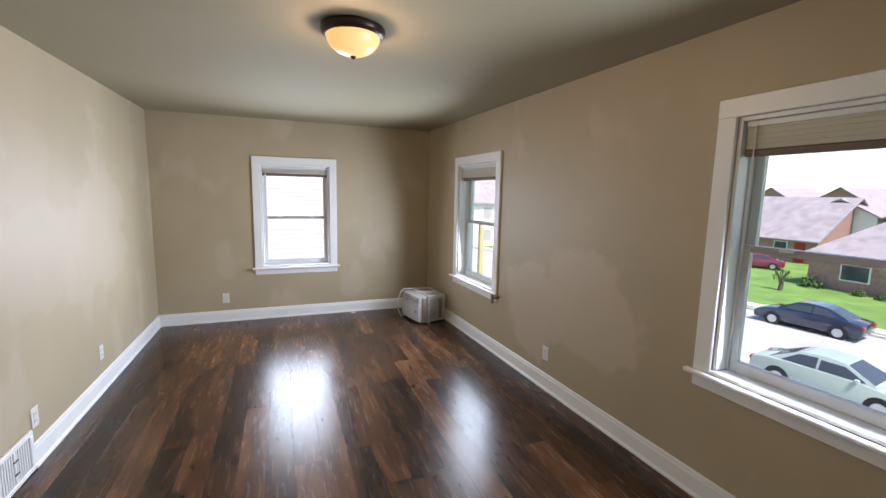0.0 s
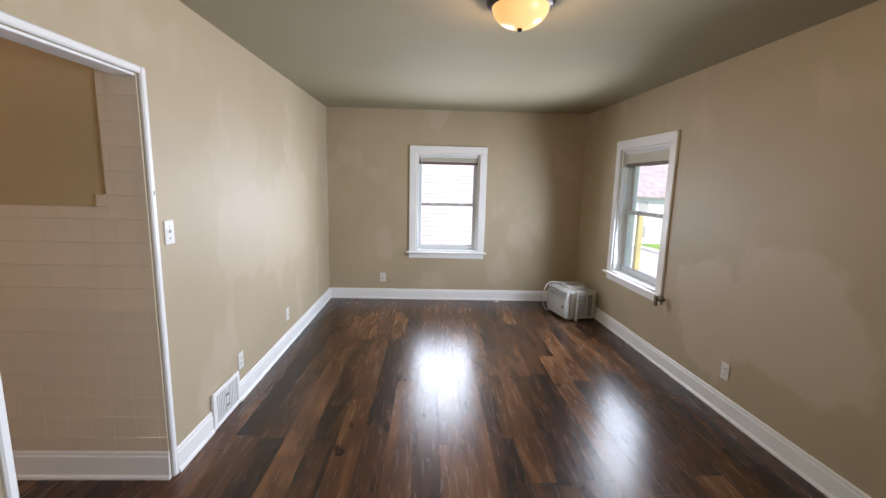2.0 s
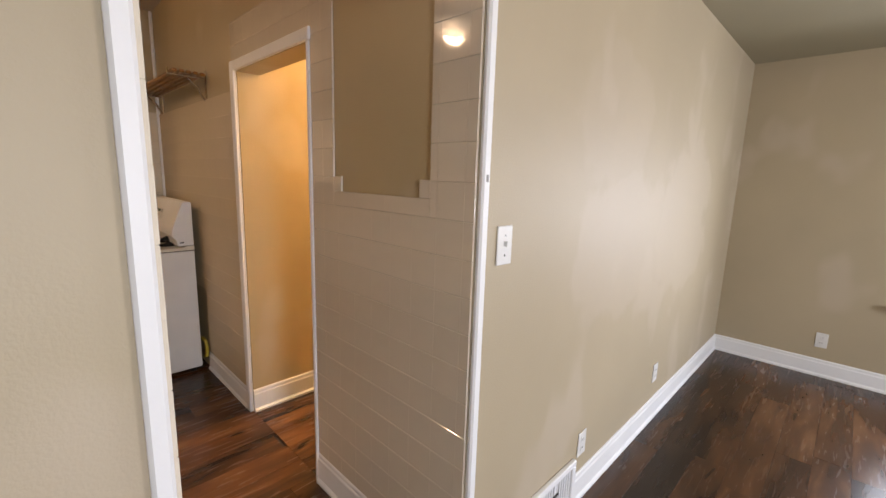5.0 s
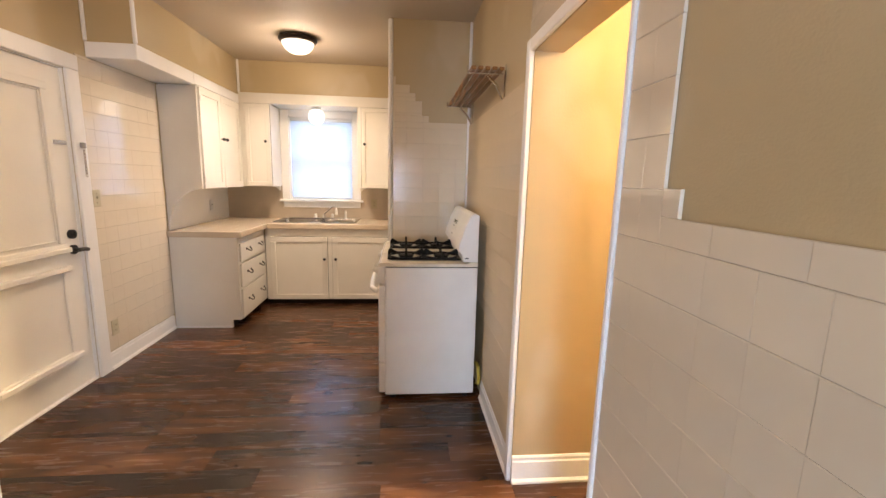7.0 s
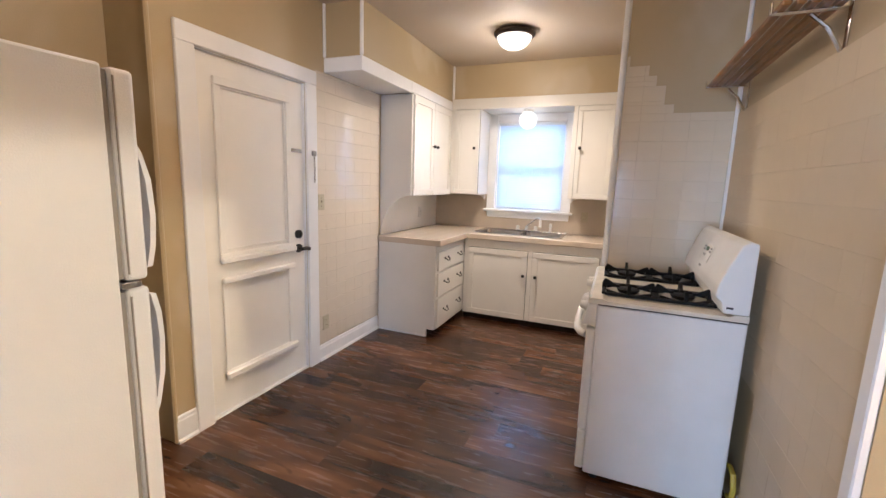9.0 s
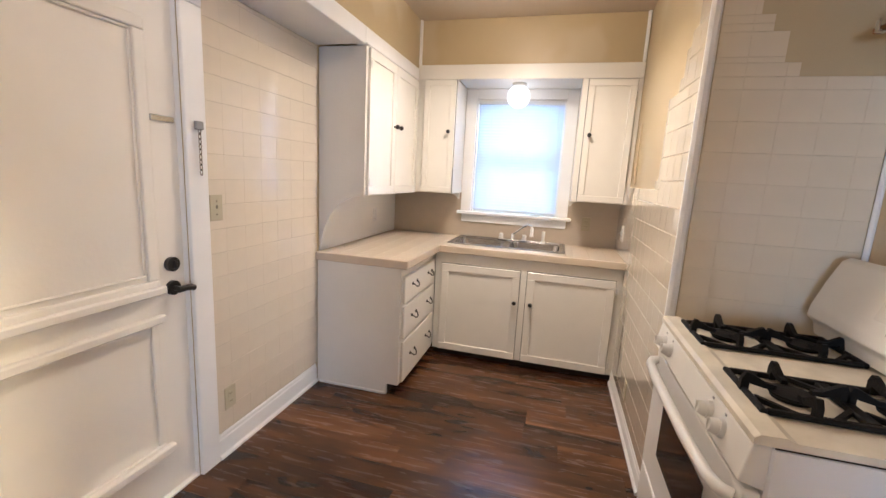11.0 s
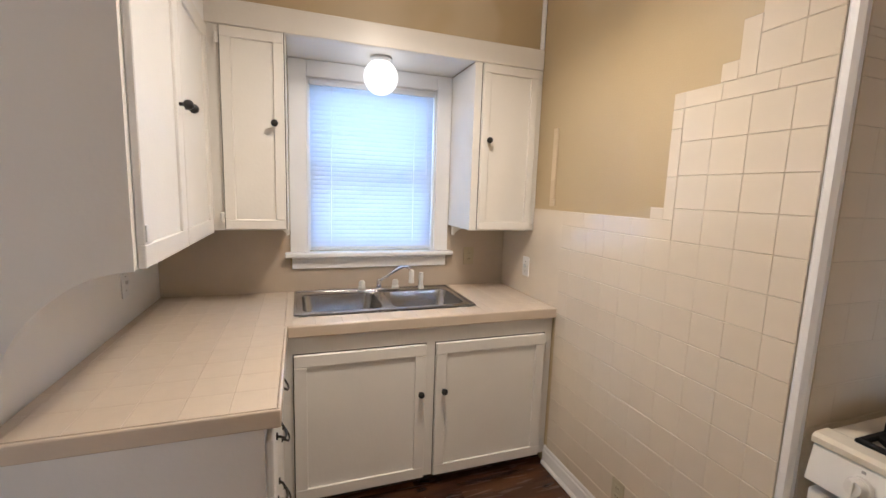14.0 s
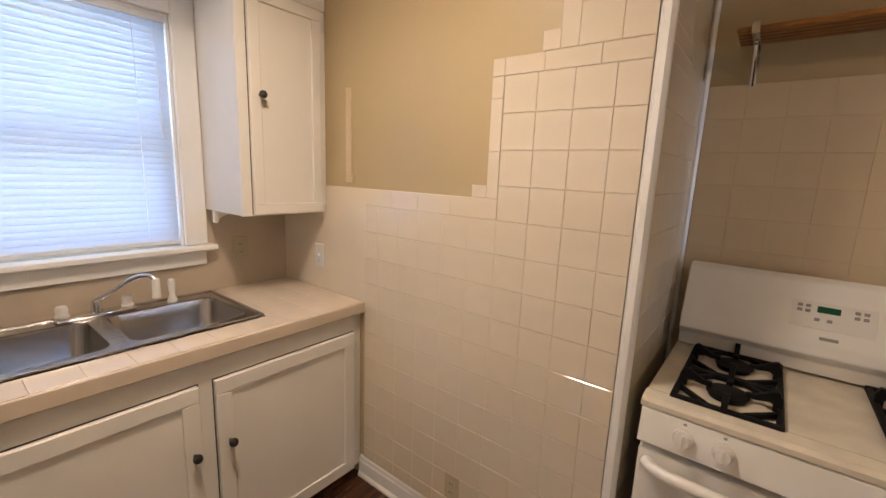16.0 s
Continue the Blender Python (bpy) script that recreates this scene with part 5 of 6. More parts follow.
# ---- refrigerator ----
def refrigerator():
    ob = thing("refrigerator", "white top-freezer refrigerator with curved handles", "refrigerator")
    xb, xf, y0, y1, z1 = -0.44, -1.135, -2.50, -1.765, 1.675
    part("cabinet", box_bm(xf, xb, y0, y1, 0.03, z1, 0.008, 2), M_FRIDGE, ob)
    part("base_grille", box_bm(xf + 0.01, xb - 0.02, y0 + 0.02, y1 - 0.02, 0.0, 0.0295), M_BLACK, ob)
    for name, a, b in (("freezer_door", 1.135, z1 - 0.004), ("fridge_door", 0.07, 1.115)):
        part("gasket", box_bm(xf - 0.012, xf - 0.0005, y0 + 0.012, y1 - 0.008, a + 0.008, b - 0.008), M_GASKET, ob)
        d = part(name, box_bm(xf - 0.070, xf - 0.0125, y0, y1 + 0.004, a, b, 0.012, 3), M_FRIDGE, ob)
        part("door_edge", box_bm(xf - 0.0215, xf - 0.0175, y1 + 0.0035, y1 + 0.0055, a + 0.02, b - 0.02), M_GASKET, d)
        hy = y1 - 0.03
        if name == "freezer_door":
            pts = [(1.16, 0.0), (1.165, 0.022), (1.22, 0.034), (1.30, 0.040), (1.40, 0.034), (1.47, 0.015), (1.50, 0.0)]
        else:
            pts = [(1.095, 0.0), (1.085, 0.024), (1.03, 0.036), (0.95, 0.040), (0.85, 0.034), (0.76, 0.015), (0.72, 0.0)]
        ring = pts + [(z, max(o - 0.015, 0.002)) for z, o in reversed(pts[1:-1])]
        bm = prism_bm([(xf - 0.0695 - o, z) for z, o in ring], "y", hy - 0.018, hy + 0.018)
        part("handle", bm, M_FRIDGE, d, smooth=True)
    part("hinge", box_bm(xf - 0.05, xf - 0.0005, y1 - 0.05, y1 + 0.004, 1.1165, 1.1335, 0.002), M_STEEL, ob)


refrigerator()
thing("paper_tag", "small paper tag on the doorway trim", "tag", box_bm(0.0162, 0.0175, 0.014, 0.022, 1.43, 1.45), M_GASKET)

# ---- outdoors ----
M_GRASS = mat("lawn_grass", (0.15, 0.27, 0.05), 0.9, spread=0.25, scale=0.6, bump=0.4, bump_scale=30)
M_ROAD = mat("pale_concrete_road", (0.46, 0.45, 0.44), 0.85, spread=0.08, scale=0.4, bump=0.2, bump_scale=40)
M_WALK = mat("concrete_pavement", (0.52, 0.50, 0.47), 0.85, spread=0.08, scale=0.8, bump=0.2, bump_scale=40)
M_SHINGLE = mat("grey_shingles", (0.47, 0.44, 0.435), 0.9, spread=0.10, scale=3, bump=0.2, per_object=0.06)
M_SHINGLE_FAR = mat("far_grey_shingles", (0.36, 0.315, 0.315), 0.9, spread=0.2, scale=1.2, bump=0.3, bump_scale=14)
M_BRICK = mat("red_brick_far", (0.34, 0.20, 0.165), 0.9, spread=0.2, scale=4, bump=0.3, bump_scale=20)
M_SIDING = mat("white_siding", (0.76, 0.76, 0.74), 0.7, spread=0.06, scale=1.5, bump=0.1)
M_PANE_FAR = mat("dark_window_pane", (0.05, 0.06, 0.07), 0.1, bump=0)
M_YELLOW = mat("yellow_painted_post", (0.60, 0.50, 0.26), 0.6, spread=0.1)
M_CAR_DARK = mat("dark_blue_car_paint", (0.022, 0.030, 0.055), 0.15, spread=0.05, bump=0, coat=0.8)
M_CAR_SILVER = mat("pale_green_silver_car_paint", (0.40, 0.47, 0.43), 0.2, spread=0.05, bump=0, coat=0.8)
M_CAR_RED = mat("maroon_car_paint", (0.22, 0.03, 0.07), 0.2, spread=0.05, bump=0, coat=0.8)
M_TYRE = mat("black_tyre", (0.015, 0.015, 0.015), 0.7)
M_RIM = mat("alloy_rim", (0.55, 0.55, 0.56), 0.3, metal=0.8)
M_TAIL = mat("red_tail_light", (0.35, 0.01, 0.01), 0.2, bump=0)
M_LEAF = mat("tree_leaves", (0.06, 0.12, 0.03), 0.8, spread=0.3, scale=2, per_object=0.0)
M_BARK = mat("tree_bark", (0.12, 0.09, 0.07), 0.9, spread=0.2, scale=8)
GZ = -5.2
thing("ground", "green lawn reaching away from the building", "lawn", box_bm(-400, 600, -400, 600, GZ - 1, GZ), M_GRASS, kind="structure")
# the street runs a few degrees off the building's line
STREET = pose(27.4, 10.9, 0, 0, 0, 8.5)
for name, label, category, x0, x1, z, bevel, material in (
        ("road", "pale concrete street beside the building", "road", -12.2, 1.35, GZ + 0.03, 0.0, M_ROAD), ("kerb", "concrete kerb along the street", "kerb", 1.351, 1.52, GZ + 0.17, 0.03, M_WALK),
        ("pavement", "concrete pavement along the lawn", "pavement", 2.3, 3.5, GZ + 0.05, 0.0, M_WALK)):
    thing(name, label, category, box_bm(x0, x1, -120, 160, GZ - 0.2, z, bevel), material, kind="structure").matrix_world = STREET
thing("driveway", "pale concrete driveway beside the building", "driveway", box_bm(4.75, 11.0, 9, 40, GZ - 0.2, GZ + 0.025), M_ROAD, kind="structure")


def car(label, paint, m):
    """A saloon car pointing to +y, 4.6 m long, with its origin on the ground."""
    ob = thing("car", label, "car", group="parked cars")
    side = [(-2.28, 0.35), (-2.30, 0.62), (-2.22, 0.88), (-1.75, 0.97), (-1.1, 1.0), (0.9, 0.98), (1.75, 0.86), (2.2, 0.70), (2.30, 0.50), (2.25, 0.30), (1.95, 0.24), (-2.0, 0.24)]
    part("body", prism_bm(side, "x", -0.87, 0.87, bevel=0.06), paint, ob, smooth=True)
    roof = [(-1.75, 0.96), (-0.95, 1.36), (-0.72, 1.425), (-0.4, 1.455), (-0.05, 1.46), (0.2, 1.44), (0.4, 1.405), (1.25, 0.96)]
    bm = bmesh.new()
    lo = [bm.verts.new((-0.80 + (z - 0.97) * 0.45, y, z)) for y, z in roof]
    hi = [bm.verts.new((0.80 - (z - 0.97) * 0.45, y, z)) for y, z in roof]
    bm.faces.new(lo), bm.faces.new(hi[::-1])
    for i in range(len(roof)):
        j = (i + 1) % len(roof)
        bm.faces.new((lo[i], hi[i], hi[j], lo[j]))
    bmesh.ops.recalc_face_normals(bm, faces=bm.faces)
    part("cabin", bm, paint, ob)
    for s in (-1, 1):
        for ya, yb, yc, yd in ((-1.32, -0.86, -0.32, -0.32), (-0.24, -0.24, 0.40, 0.98)):
            bm = bmesh.new()
            q = [(ya, 1.01), (yb, 1.33), (yc, 1.37 if yc < 0 else 1.32), (yd, 1.01)]
            vs = [bm.verts.new((s * (0.80 - (z - 1.01) * 0.48 + 0.012), y, z)) for y, z in q]
            ws = [bm.verts.new((s * (0.80 - (z - 1.01) * 0.48 - 0.02), y, z)) for y, z in q]
            bm.faces.new(vs), bm.faces.new(ws[::-1])
            for i in range(4):
                bm.faces.new((vs[i], ws[i], ws[(i + 1) % 4], vs[(i + 1) % 4]))
            bmesh.ops.recalc_face_normals(bm, faces=bm.faces)
            part("side_window", bm, M_PANE_FAR, ob)
        part("mirror", box_bm(*sorted((s * 0.86, s * 1.0)), 0.72, 0.86, 0.98, 1.1, 0.03), paint, ob)
        part("tail_light", box_bm(*sorted((s * 0.55, s * 0.84)), -2.31, -2.2, 0.68, 0.84, 0.02), M_TAIL, ob)
        part("headlight", box_bm(*sorted((s * 0.5, s * 0.82)), 2.14, 2.29, 0.56, 0.68, 0.02), M_PLASTIC, ob)
        for y in (-1.38, 1.36):
            w = part("wheel", cyl_bm((s * 0.70, y, 0.32), (s * 0.885, y, 0.32), 0.32, segs=28, bevel=0.02), M_TYRE, ob)
            part("wheel_arch", cyl_bm((s * 0.868, y, 0.33), (s * 0.874, y, 0.33), 0.385, segs=28), M_TYRE, ob)
            r = part("rim", cyl_bm((s * 0.886, y, 0.32), (s * 0.895, y, 0.32), 0.21, segs=24), M_RIM, w)
    for y0, z0, y1, z1 in ((0.45, 1.380, 1.17, 1.000), (-1.02, 1.325, -1.68, 0.995)):
        bm = bmesh.new()
        d = 0.015
        vs = [bm.verts.new((x, y, z + d)) for x, y, z in ((-0.55, y0, z0), (0.55, y0, z0), (0.74, y1, z1), (-0.74, y1, z1))]
        ws = [bm.verts.new(v.co - Vector((0, 0, 0.03))) for v in vs]
        bm.faces.new(vs), bm.faces.new(ws[::-1])
        for i in range(4):
            bm.faces.new((vs[i], ws[i], ws[(i + 1) % 4], vs[(i + 1) % 4]))
        bmesh.ops.recalc_face_normals(bm, faces=bm.faces)
        part("windscreen", bm, M_PANE_FAR, ob)
    ob.matrix_world = m


car("pale silver-green saloon car parked at the near kerb", M_CAR_SILVER, pose(19.2, 5.85, GZ + 0.03, 0, 0, 187.5))
car("dark blue saloon car parked at the far kerb", M_CAR_DARK, STREET @ pose(0, 0, GZ + 0.03))
car("maroon car parked across the lawn", M_CAR_RED, pose(46.0, 25.4, GZ + 0.005, 0, 0, 30))


def house(x0, x1, y0, y1, eaves, ridge, along, wall_material, label, windows=()):
    """A gabled house on the ground; along names the ridge's axis."""
    ob = thing("house", label, "house", group="houses across the street")
    part("wall", box_bm(x0, x1, y0, y1, GZ, GZ + eaves), wall_material, ob)
    if along == "y":
        m = (x0 + x1) / 2
        g = [(x0, GZ + eaves + 0.01), (x1, GZ + eaves + 0.01), (m, GZ + ridge - 0.12)]
        part("gable", prism_bm(g, "y", y0, y1), wall_material, ob)
        for s, e in ((-1, x0 - 0.5), (1, x1 + 0.5)):
            dz = (ridge - eaves) * 0.5 / ((x1 - x0) / 2)
            part("roof", prism_bm([(m, GZ + ridge), (e, GZ + eaves - dz), (e, GZ + eaves - dz + 0.15), (m, GZ + ridge + 0.15)], "y", y0 - 0.4, y1 + 0.4), M_SHINGLE_FAR, ob)
    else:
        m = (y0 + y1) / 2
        g = [(y0, GZ + eaves + 0.01), (y1, GZ + eaves + 0.01), (m, GZ + ridge - 0.12)]
        part("gable", prism_bm(g, "x", x0, x1), wall_material, ob)
        for s, e in ((-1, y0 - 0.5), (1, y1 + 0.5)):
            dz = (ridge - eaves) * 0.5 / ((y1 - y0) / 2)
            part("roof", prism_bm([(m, GZ + ridge), (e, GZ + eaves - dz), (e, GZ + eaves - dz + 0.15), (m, GZ + ridge + 0.15)], "x", x0 - 0.4, x1 + 0.4), M_SHINGLE_FAR, ob)
    for y, z, w, h in windows:
        f = part("window", box_bm(x0 - 0.08, x0 - 0.005, y - w / 2 - 0.1, y + w / 2 + 0.1, GZ + z - h / 2 - 0.1, GZ + z + h / 2 + 0.1), M_SIDING, ob)
        part("pane", box_bm(x0 - 0.10, x0 - 0.082, y - w / 2, y + w / 2, GZ + z - h / 2, GZ + z + h / 2), M_PANE_FAR, f)
    return ob


def hip_house(x0, x1, y0, y1, eaves, ridge, label):
    """A low house under a hipped roof whose ridge runs along y."""
    ob = thing("house", label, "house", group="houses across the street")
    part("wall", box_bm(x0, x1, y0, y1, GZ, GZ + eaves), M_BRICK, ob)
    bm = bmesh.new()
    m, r = (x0 + x1) / 2, (x1 - x0) * 0.36
    e = [bm.verts.new(p) for p in ((x0 - 0.6, y0 - 0.6, GZ + eaves - 0.1), (x1 + 0.6, y0 - 0.6, GZ + eaves - 0.1), (x1 + 0.6, y1 + 0.6, GZ + eaves - 0.1), (x0 - 0.6, y1 + 0.6, GZ + eaves - 0.1))]
    a, b = bm.verts.new((m, y0 + r, GZ + ridge)), bm.verts.new((m, y1 - r, GZ + ridge))
    for f in ((e[0], e[1], a), (e[1], e[2], b, a), (e[2], e[3], b), (e[3], e[0], a, b), (e[3], e[2], e[1], e[0])):
        bm.faces.new(f)
    bmesh.ops.recalc_face_normals(bm, faces=bm.faces)
    part("roof", bm, M_SHINGLE_FAR, ob)
    for y in (y1 - 3.0, y1 - 8.0, y1 - 12.5):
        f = part("window", box_bm(x0 - 0.08, x0 - 0.005, y - 0.9, y + 0.9, GZ + 0.8, GZ + 2.1), M_SIDING, ob)
        part("pane", box_bm(x0 - 0.10, x0 - 0.082, y - 0.8, y + 0.8, GZ + 0.9, GZ + 2.0), M_PANE_FAR, f)
    part("roof_vent", box_bm(m - 2.6, m - 1.9, y1 - 6.4, y1 - 5.4, GZ + eaves + 1.2, GZ + eaves + 2.1), M_SIDING, ob)


hip_house(41.2, 52.0, 2.0, 18.4, 2.6, 6.3, "brown brick house under a hipped shingle roof")
row = house(54, 67, 24.5, 52, 2.7, 7.1, "y", M_BRICK, "long brick terrace with red doors and a broad roof", [(y + 1.9, 1.5, 1.2, 1.3) for y in (26, 31, 36, 41)])
for y in (26, 31, 36, 41):
    part("door", box_bm(53.9, 53.995, y - 0.5, y + 0.5, GZ + 0.1, GZ + 2.2), M_TAIL, row, "red front door")
house(60, 74, 22.5, 29.0, 5.3, 7.0, "x", M_SIDING, "pale gabled house behind the brick houses", [(25.7, 4.6, 1.2, 1.2)])
house(60, 74, 15.0, 21.5, 5.3, 6.9, "x", M_SIDING, "pale gabled house behind the brick houses", [(18.3, 4.6, 1.2, 1.2)])
for k in range(5):
    house(108, 124, 18 + 13 * k, 28 + 13 * k, 6.4, 9.6, "x", M_BRICK, "distant brick house on the skyline", [(21 + 13 * k, 4.6, 1.3, 1.6), (25 + 13 * k, 4.6, 1.3, 1.6)])
far = house(17, 38, 47, 58, 5.8, 9.4, "x", M_SIDING, "white two-storey house up the street", [(50, 4.2, 1.0, 1.5)])
for x in (19.5, 23.0, 26.5, 30.0, 33.5):
    for z in (1.5, 4.3):
        f = part("window", box_bm(x - 0.7, x + 0.7, 46.92, 46.995, GZ + z - 0.85, GZ + z + 0.85), M_TRIM, far)
        part("pane", box_bm(x - 0.6, x + 0.6, 46.90, 46.918, GZ + z - 0.75, GZ + z + 0.75), M_SASH_GREY, f)


def neighbour():
    """The next house, whose shingled roof fills the end window."""
    ob = thing("neighbour_house", "neighbour's house with a weathered shingle roof", "house")
    y0, y1, z0, z1 = 5.6, 12.6, -1.858, 3.1
    part("wall", box_bm(-9, 4.4, 6.0, 18.2, GZ, -1.97), M_BRICK, ob)
    d = Vector((0, y1 - y0, z1 - z0))
    up, out = d.normalized(), Vector((0, -(z1 - z0), y1 - y0)).normalized()
    part("roof_deck", prism_bm([(y0, z0), (y1, z1), (18.6, z0), (18.6, z0 - 0.1), (y0, z0 - 0.1)], "x", -9.4, 4.7), M_SHINGLE, ob)
    rows = 49
    rh = d.length / rows
    near = []
    bm = bmesh.new()
    for r in range(rows):
        x = -9.4 + (0.15 if r % 2 else 0)
        while x < 4.6:
            w = 0.30
            c = Vector((x + w / 2, y0, z0)) + up * (rh * (r + 0.5)) + out * 0.012
            if 0.3 < x < 3.6 and 13 <= r < 38:
                near.append((c, w))
            else:
                box = Matrix.Translation(c) @ Matrix((Vector((1, 0, 0)), up, out)).transposed().to_4x4()
                a, b = w / 2 - 0.004, rh / 2
                vs = [bm.verts.new(box @ Vector(p)) for p in ((-a, -b, 0.012), (a, -b, 0.012), (a, b, 0.0), (-a, b, 0.0), (-a, -b, -0.01), (a, -b, -0.01))]
                bm.faces.new(vs[:4]), bm.faces.new((vs[0], vs[4], vs[5], vs[1]))
            x += w
    part("far_shingles", bm, M_SHINGLE, ob)["kind"] = "stuff"
    me = piece_mesh("shingle", 0.292, rh, 0.02, 0.002, M_SHINGLE)
    turn = Matrix((Vector((1, 0, 0)), up, out)).transposed().to_4x4() @ pose(0, 0, 0, -3.0)
    for c, w in near:
        t = new("shingle", me)
        t.parent = ob
        t.matrix_basis = Matrix.Translation(c) @ turn
    part("vent_pipe", cyl_bm((0.75, 10.6, 1.2), (0.75, 10.6, 2.3), 0.06, segs=12), M_SIDING, ob)


neighbour()
post = thing("porch_post", "yellow painted wooden porch post outside the window", "post", box_bm(4.98, 5.07, 5.3, 5.39, GZ, 1.05, 0.01), M_YELLOW)


def tree(x, y, h, r, label, seed, leaves=900):
    rnd = random.Random(seed)
    ob = thing("tree", label, "tree", group="trees")
    part("trunk", tube_bm([(x, y, GZ), (x + 0.1, y, GZ + h * 0.3), (x, y + 0.1, GZ + h * 0.6)], 0.16, 8), M_BARK, ob)
    bm = bmesh.new()
    for _ in range(5):
        a = rnd.uniform(0, 6.28)
        tube_bm([(x, y, GZ + h * rnd.uniform(0.35, 0.55)), (x + r * 0.4 * math.cos(a), y + r * 0.4 * math.sin(a), GZ + h * 0.7), (x + r * 0.7 * math.cos(a), y + r * 0.7 * math.sin(a), GZ + h * 0.85)], 0.05, 5, bm)
    part("limbs", bm, M_BARK, ob)
    bm = bmesh.new()
    for _ in range(leaves):
        v = Vector((rnd.gauss(0, 1), rnd.gauss(0, 1), rnd.gauss(0, 1))).normalized() * rnd.uniform(0.35, 1.0) ** 0.5
        lump = 0.75 + 0.35 * noise.noise(v * 2.1 + Vector((seed, 0, 0)))
        c = Vector((x, y, GZ + h * 0.66)) + Vector((v.x * r, v.y * r, v.z * h * 0.36)) * lump
        q = Euler((rnd.uniform(0, 6), rnd.uniform(0, 6), rnd.uniform(0, 6))).to_matrix()
        s = r * rnd.uniform(0.07, 0.13)
        bm.faces.new([bm.verts.new(c + q @ Vector(p) * s) for p in ((-1, 0, 0), (0, -0.5, 0.1), (1, 0, 0), (0, 0.5, -0.1))])
    part("crown", bm, M_LEAF, ob)


tree(78, 49.5, 11.5, 4.2, "leafy green tree behind the houses", 3)
tree(36.5, 17.6, 1.8, 0.7, "young sapling on the lawn", 4, 160)
tree(44, 56, 10, 4.5, "leafy tree up the street", 5)
tree(-14, -9, 9, 4, "leafy tree behind the kitchen", 6)


def bush(x, y, r):
    rnd = random.Random(int(x * 10 + y))
    bm = bmesh.new()
    for _ in range(220):
        v = Vector((rnd.gauss(0, 1), rnd.gauss(0, 1), abs(rnd.gauss(0, 1)))).normalized() * rnd.uniform(0.5, 1.0)
        c = Vector((x, y, GZ + 0.02)) + v * r
        q = Euler((rnd.uniform(0, 6), rnd.uniform(0, 6), rnd.uniform(0, 6))).to_matrix()
        s = r * rnd.uniform(0.12, 0.2)
        bm.faces.new([bm.verts.new(c + q @ Vector(p) * s) for p in ((-1, 0, 0), (0, -0.6, 0.1), (1, 0, 0), (0, 0.6, -0.1))])
    thing("bush", "small round green bush on the lawn", "bush", bm, M_LEAF, group="bushes")


for x, y, r in ((40.3, 17.6, 0.85), (40.2, 14.6, 0.5), (40.2, 13.2, 0.5), (40.2, 11.6, 0.55)):
    bush(x, y, r)

# ---- floor planks, tiles ----
PW, PL, PT = 0.152, 1.22, 0.007


def planks(x0, x1, y0, y1, seed):
    rnd = random.Random(seed)
    x = x0
    while x < x1 - 0.01:
        w = min(PW, x1 - x)
        y = y0 - rnd.uniform(0.0, 1.0)
        while y < y1:
            a, b = max(y, y0), min(y + PL, y1)
            if b - a > 0.02:
                p = new("plank", piece_mesh("plank", w - 0.0002, b - a - 0.0002, PT, 0.0007, M_PLANK))
                p.parent = floor
                p.matrix_basis = pose(x + w / 2, (a + b) / 2, -PT, rnd.gauss(0, 0.05), rnd.gauss(0, 0.15), 0)
            y += PL
        x += PW


planks(0.0, W + 0.22, SOUTH, L, 1)
planks(KW, 0.0, ALC_Y, -0.0, 2)
planks(HALL_W, HALL_E, 0.0, 2.2, 3)

TILT = random.Random(11)


def one_tile(wall, axis, c, side, a, b, e, f, material, joint=1.0, upright=0.0004):
    """One square-edged tile from a to b along the wall and e to f in height, bedded a hair out of true."""
    turn = {("y", -1): (90, 0, 0), ("y", 1): (90, 0, 180), ("x", 1): (90, 0, 90), ("x", -1): (90, 0, -90)}[axis, side]
    t = new("tile", piece_mesh("tile", b - a - 0.0002, f - e - 0.0004, 0.0075, round(0.0021 * joint, 5), material, upright))
    t.parent = wall
    u, z = (a + b) / 2, (e + f) / 2
    t.matrix_basis = pose(*((c + side * 0.0008, u) if axis == "x" else (u, c + side * 0.0008)), z, *turn) @ pose(0, 0, 0, TILT.gauss(0, 0.12), TILT.gauss(0, 0.12), 0)


def tiles(wall, axis, c, side, zones, material, du, dz, tu=0.118, tz=0.118, joint=1.0, upright=0.0004):
    """A grid of tiles on the face c in the zones (u0, u1, z0, z1), cut at their edges; painted over, so the joints are shallow grooves."""
    for u0, u1, z0, z1 in zones:
        for i in range(math.floor((u0 - du) / tu), math.ceil((u1 - du) / tu)):
            for j in range(math.floor((z0 - dz) / tz), math.ceil((z1 - dz) / tz)):
                a, b = max(u0, du + i * tu), min(u1, du + (i + 1) * tu)
                e, f = max(z0, dz + j * tz), min(z1, dz + (j + 1) * tz)
                if b - a > 0.010 and f - e > 0.010:
                    one_tile(wall, axis, c, side, a, b, e, f, material, joint, upright)


# beside the doorway: a bare patch with stepped corners
tiles(wall_kitchen_north, "y", 0, -1, [(HALL_E + 0.014, -0.004, 0.152, 1.318), (HALL_E + 0.014, -0.725, 1.318, 2.2), (-0.18, -0.004, 1.318, 2.2),
      (HALL_W - 0.05, HALL_E + 0.014, HALL_TOP + 0.052, 2.2)], M_TILE, -0.15, 1.318, 0.109, 0.109, 0.75, 0.00025)
for a, b in ((-0.725, -0.58), (-0.58, -0.405), (-0.405, -0.18)):
    one_tile(wall_kitchen_north, "y", 0, -1, a, b, 1.318, 1.374, M_TILE, 0.75)
for a, b in ((-0.725, -0.672), (-0.228, -0.18)):
    one_tile(wall_kitchen_north, "y", 0, -1, a, b, 1.374, 1.43, M_TILE, 0.75)
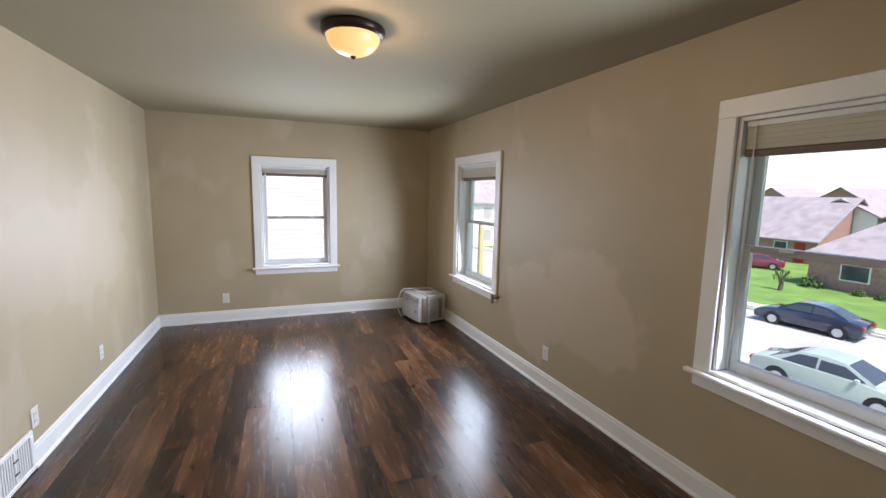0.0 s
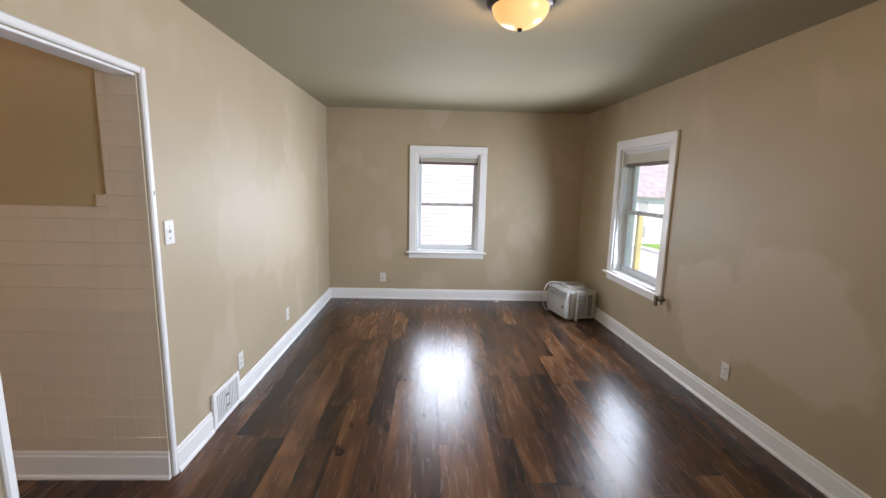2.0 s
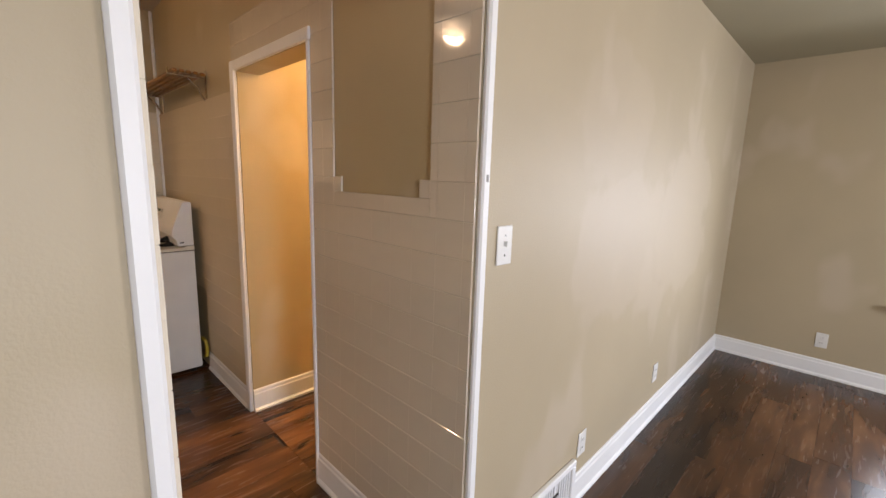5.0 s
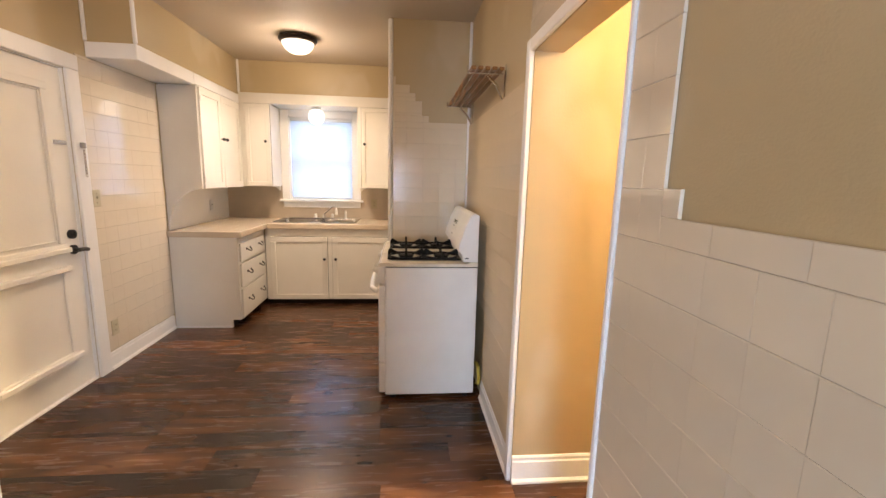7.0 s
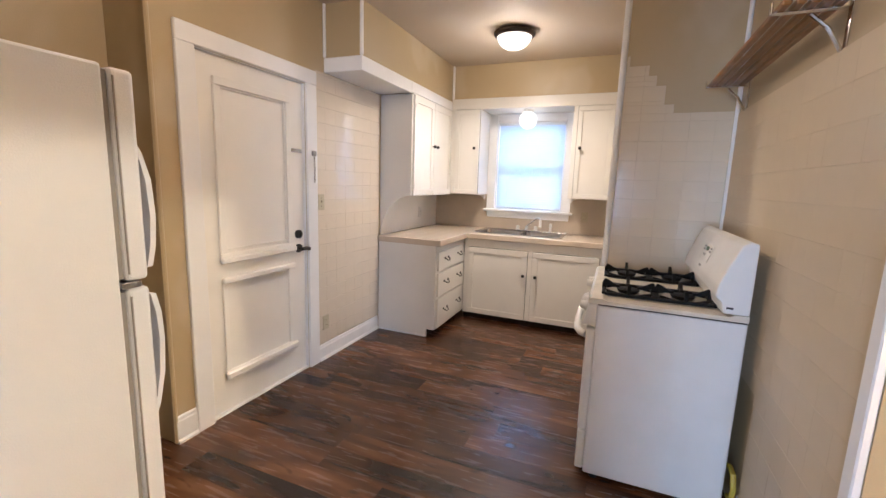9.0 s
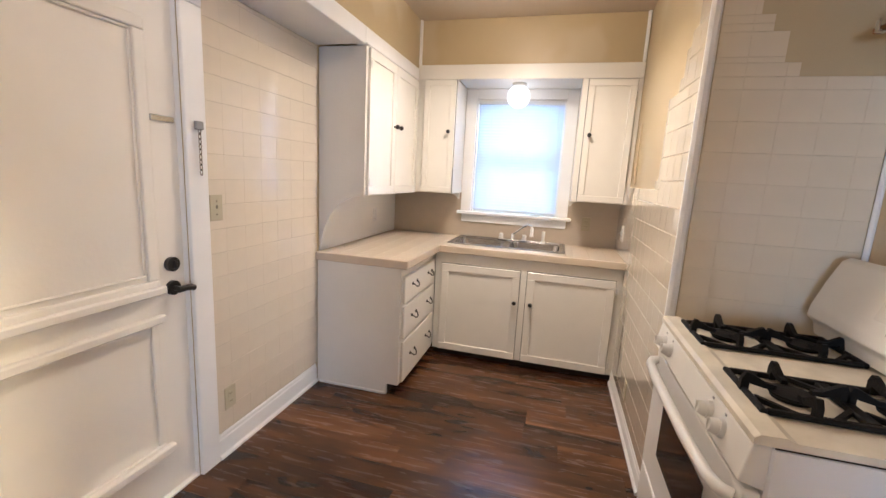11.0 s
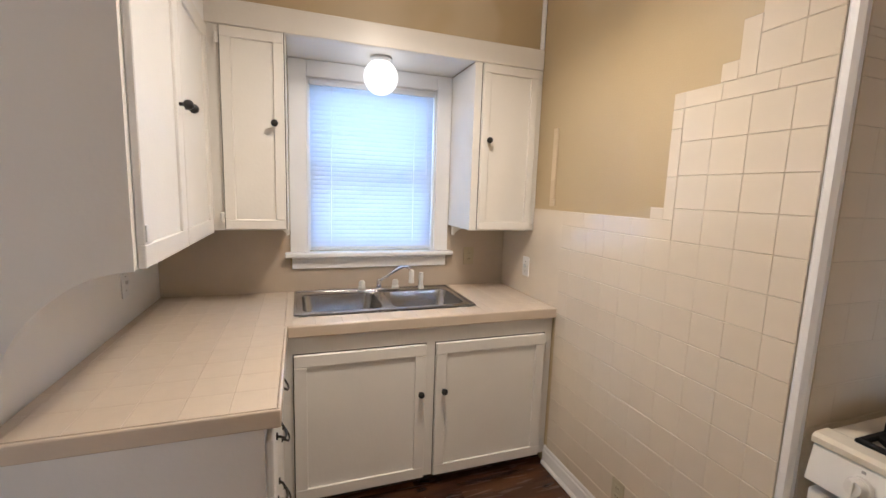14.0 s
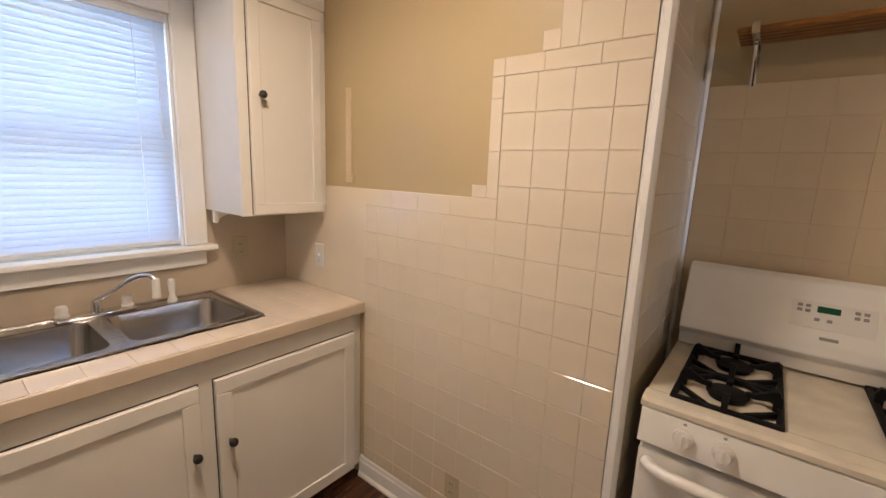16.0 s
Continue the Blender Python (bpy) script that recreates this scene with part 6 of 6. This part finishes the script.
tiles(wall_west, "y", DOOR_S, 1, [(-0.093, -0.002, 0.0, DOOR_TOP - 0.014)], M_TILE, -0.2, 0.03)
# boxed-out wall: towards the sink a stair of tiles up to the bead, edged by narrow trim tiles
B = FINX - 0.027
tiles(wall_chase, "y", FIN, -1, [(-4.543, B, 0.112, 1.356), (-3.872, B, 1.356, 1.828)], M_TILE, -3.398, 1.828, joint=1.1, upright=0.0011)
for a, b, e, f in ((-4.543, -4.371, 1.356, 1.43), (-4.371, -4.235, 1.356, 1.43), (-4.235, -4.07, 1.356, 1.43), (-4.07, -3.872, 1.356, 1.43),
                   (-3.978, -3.917, 1.43, 1.475), (-3.917, -3.872, 1.43, 1.588), (-3.917, -3.872, 1.588, 1.759), (-3.917, -3.872, 1.759, 1.828),
                   (-3.917, -3.872, 1.828, 1.885), (-3.872, -3.734, 1.828, 1.885), (-3.734, -3.563, 1.828, 1.885), (-3.563, B, 1.828, 1.885),
                   (-3.745, -3.689, 1.885, 1.944), (-3.689, -3.633, 1.885, 2.06), (-3.633, -3.513, 1.885, 2.003), (-3.513, B, 1.885, 2.003),
                   (-3.633, -3.513, 2.003, 2.121), (-3.513, B, 2.003, 2.121), (-3.56, -3.513, 2.121, 2.239), (-3.513, B, 2.121, 2.239)):
    one_tile(wall_chase, "y", FIN, -1, a, b, e, f, M_TILE, 1.1, 0.0011)
tiles(wall_chase, "y", FIN, -1, [(-4.675, -4.64, 1.49, 1.86), (-4.675, -4.63, 1.45, 1.49)], M_TILE_TAN, -3.398, 1.828)
tiles(wall_chase, "x", FINX, 1, [(FIN + 0.028, -0.026, 0.0, 1.828), (FIN + 0.028, -0.026, 1.828, 1.875), (FIN + 0.028, -0.335, 1.875, 1.925), (FIN + 0.028, -0.389, 1.925, 2.035),
      (FIN + 0.028, -0.443, 2.035, 2.095), (FIN + 0.028, -0.49, 2.095, 2.155), (FIN + 0.028, -0.60, 2.155, 2.215)], M_TILE_SIDE, FIN, 1.828, 0.134, joint=0.55, upright=0.0002)
tiles(wall_kitchen_north, "y", 0, -1, [(FINX + 0.024, -2.45, 0.6, 1.862)], M_TILE_TAN, FINX + 0.024, 1.862, joint=0.4, upright=0.0002)
tiles(wall_kitchen_north, "y", 0, -1, [(-2.45, HALL_W - 0.052, 0.135, 1.862)], M_TILE_TAN, FINX + 0.024, 1.862, joint=0.3, upright=0.0002)
tiles(wall_kitchen_south, "y", KS, 1, [(-3.846, -2.977, 0.132, 2.172)], M_TILE, -3.453, 1.818, 0.1245, 0.112, 0.6, 0.0002)

# countertop tiles
for x0, x1, y0, y1 in ((KW + 0.006, -3.8485, KS + 0.008, -2.0125), (KW + 0.006, -4.5565, -2.0110, -1.978), (KW + 0.006, -4.5565, -1.056, FIN - 0.008), (-4.682, -4.5565, -1.9775, -1.0565)):
    i1, j1 = math.ceil((x1 - x0) / 0.122), math.ceil((y1 - y0) / 0.118)
    for i in range(i1):
        for j in range(j1):
            b, f = x1 - i * 0.122, y1 - j * 0.118
            a, e = max(x0, b - 0.122), max(y0, f - 0.118)
            if b - a < 0.012 or f - e < 0.012:
                continue
            t = new("tile", piece_mesh("counter_tile", b - a - 0.0006, f - e - 0.0006, 0.0068, 0.0008, M_COUNTER))
            t.parent = ctr
            t.location = ((a + b) / 2, (e + f) / 2, 0.9043)
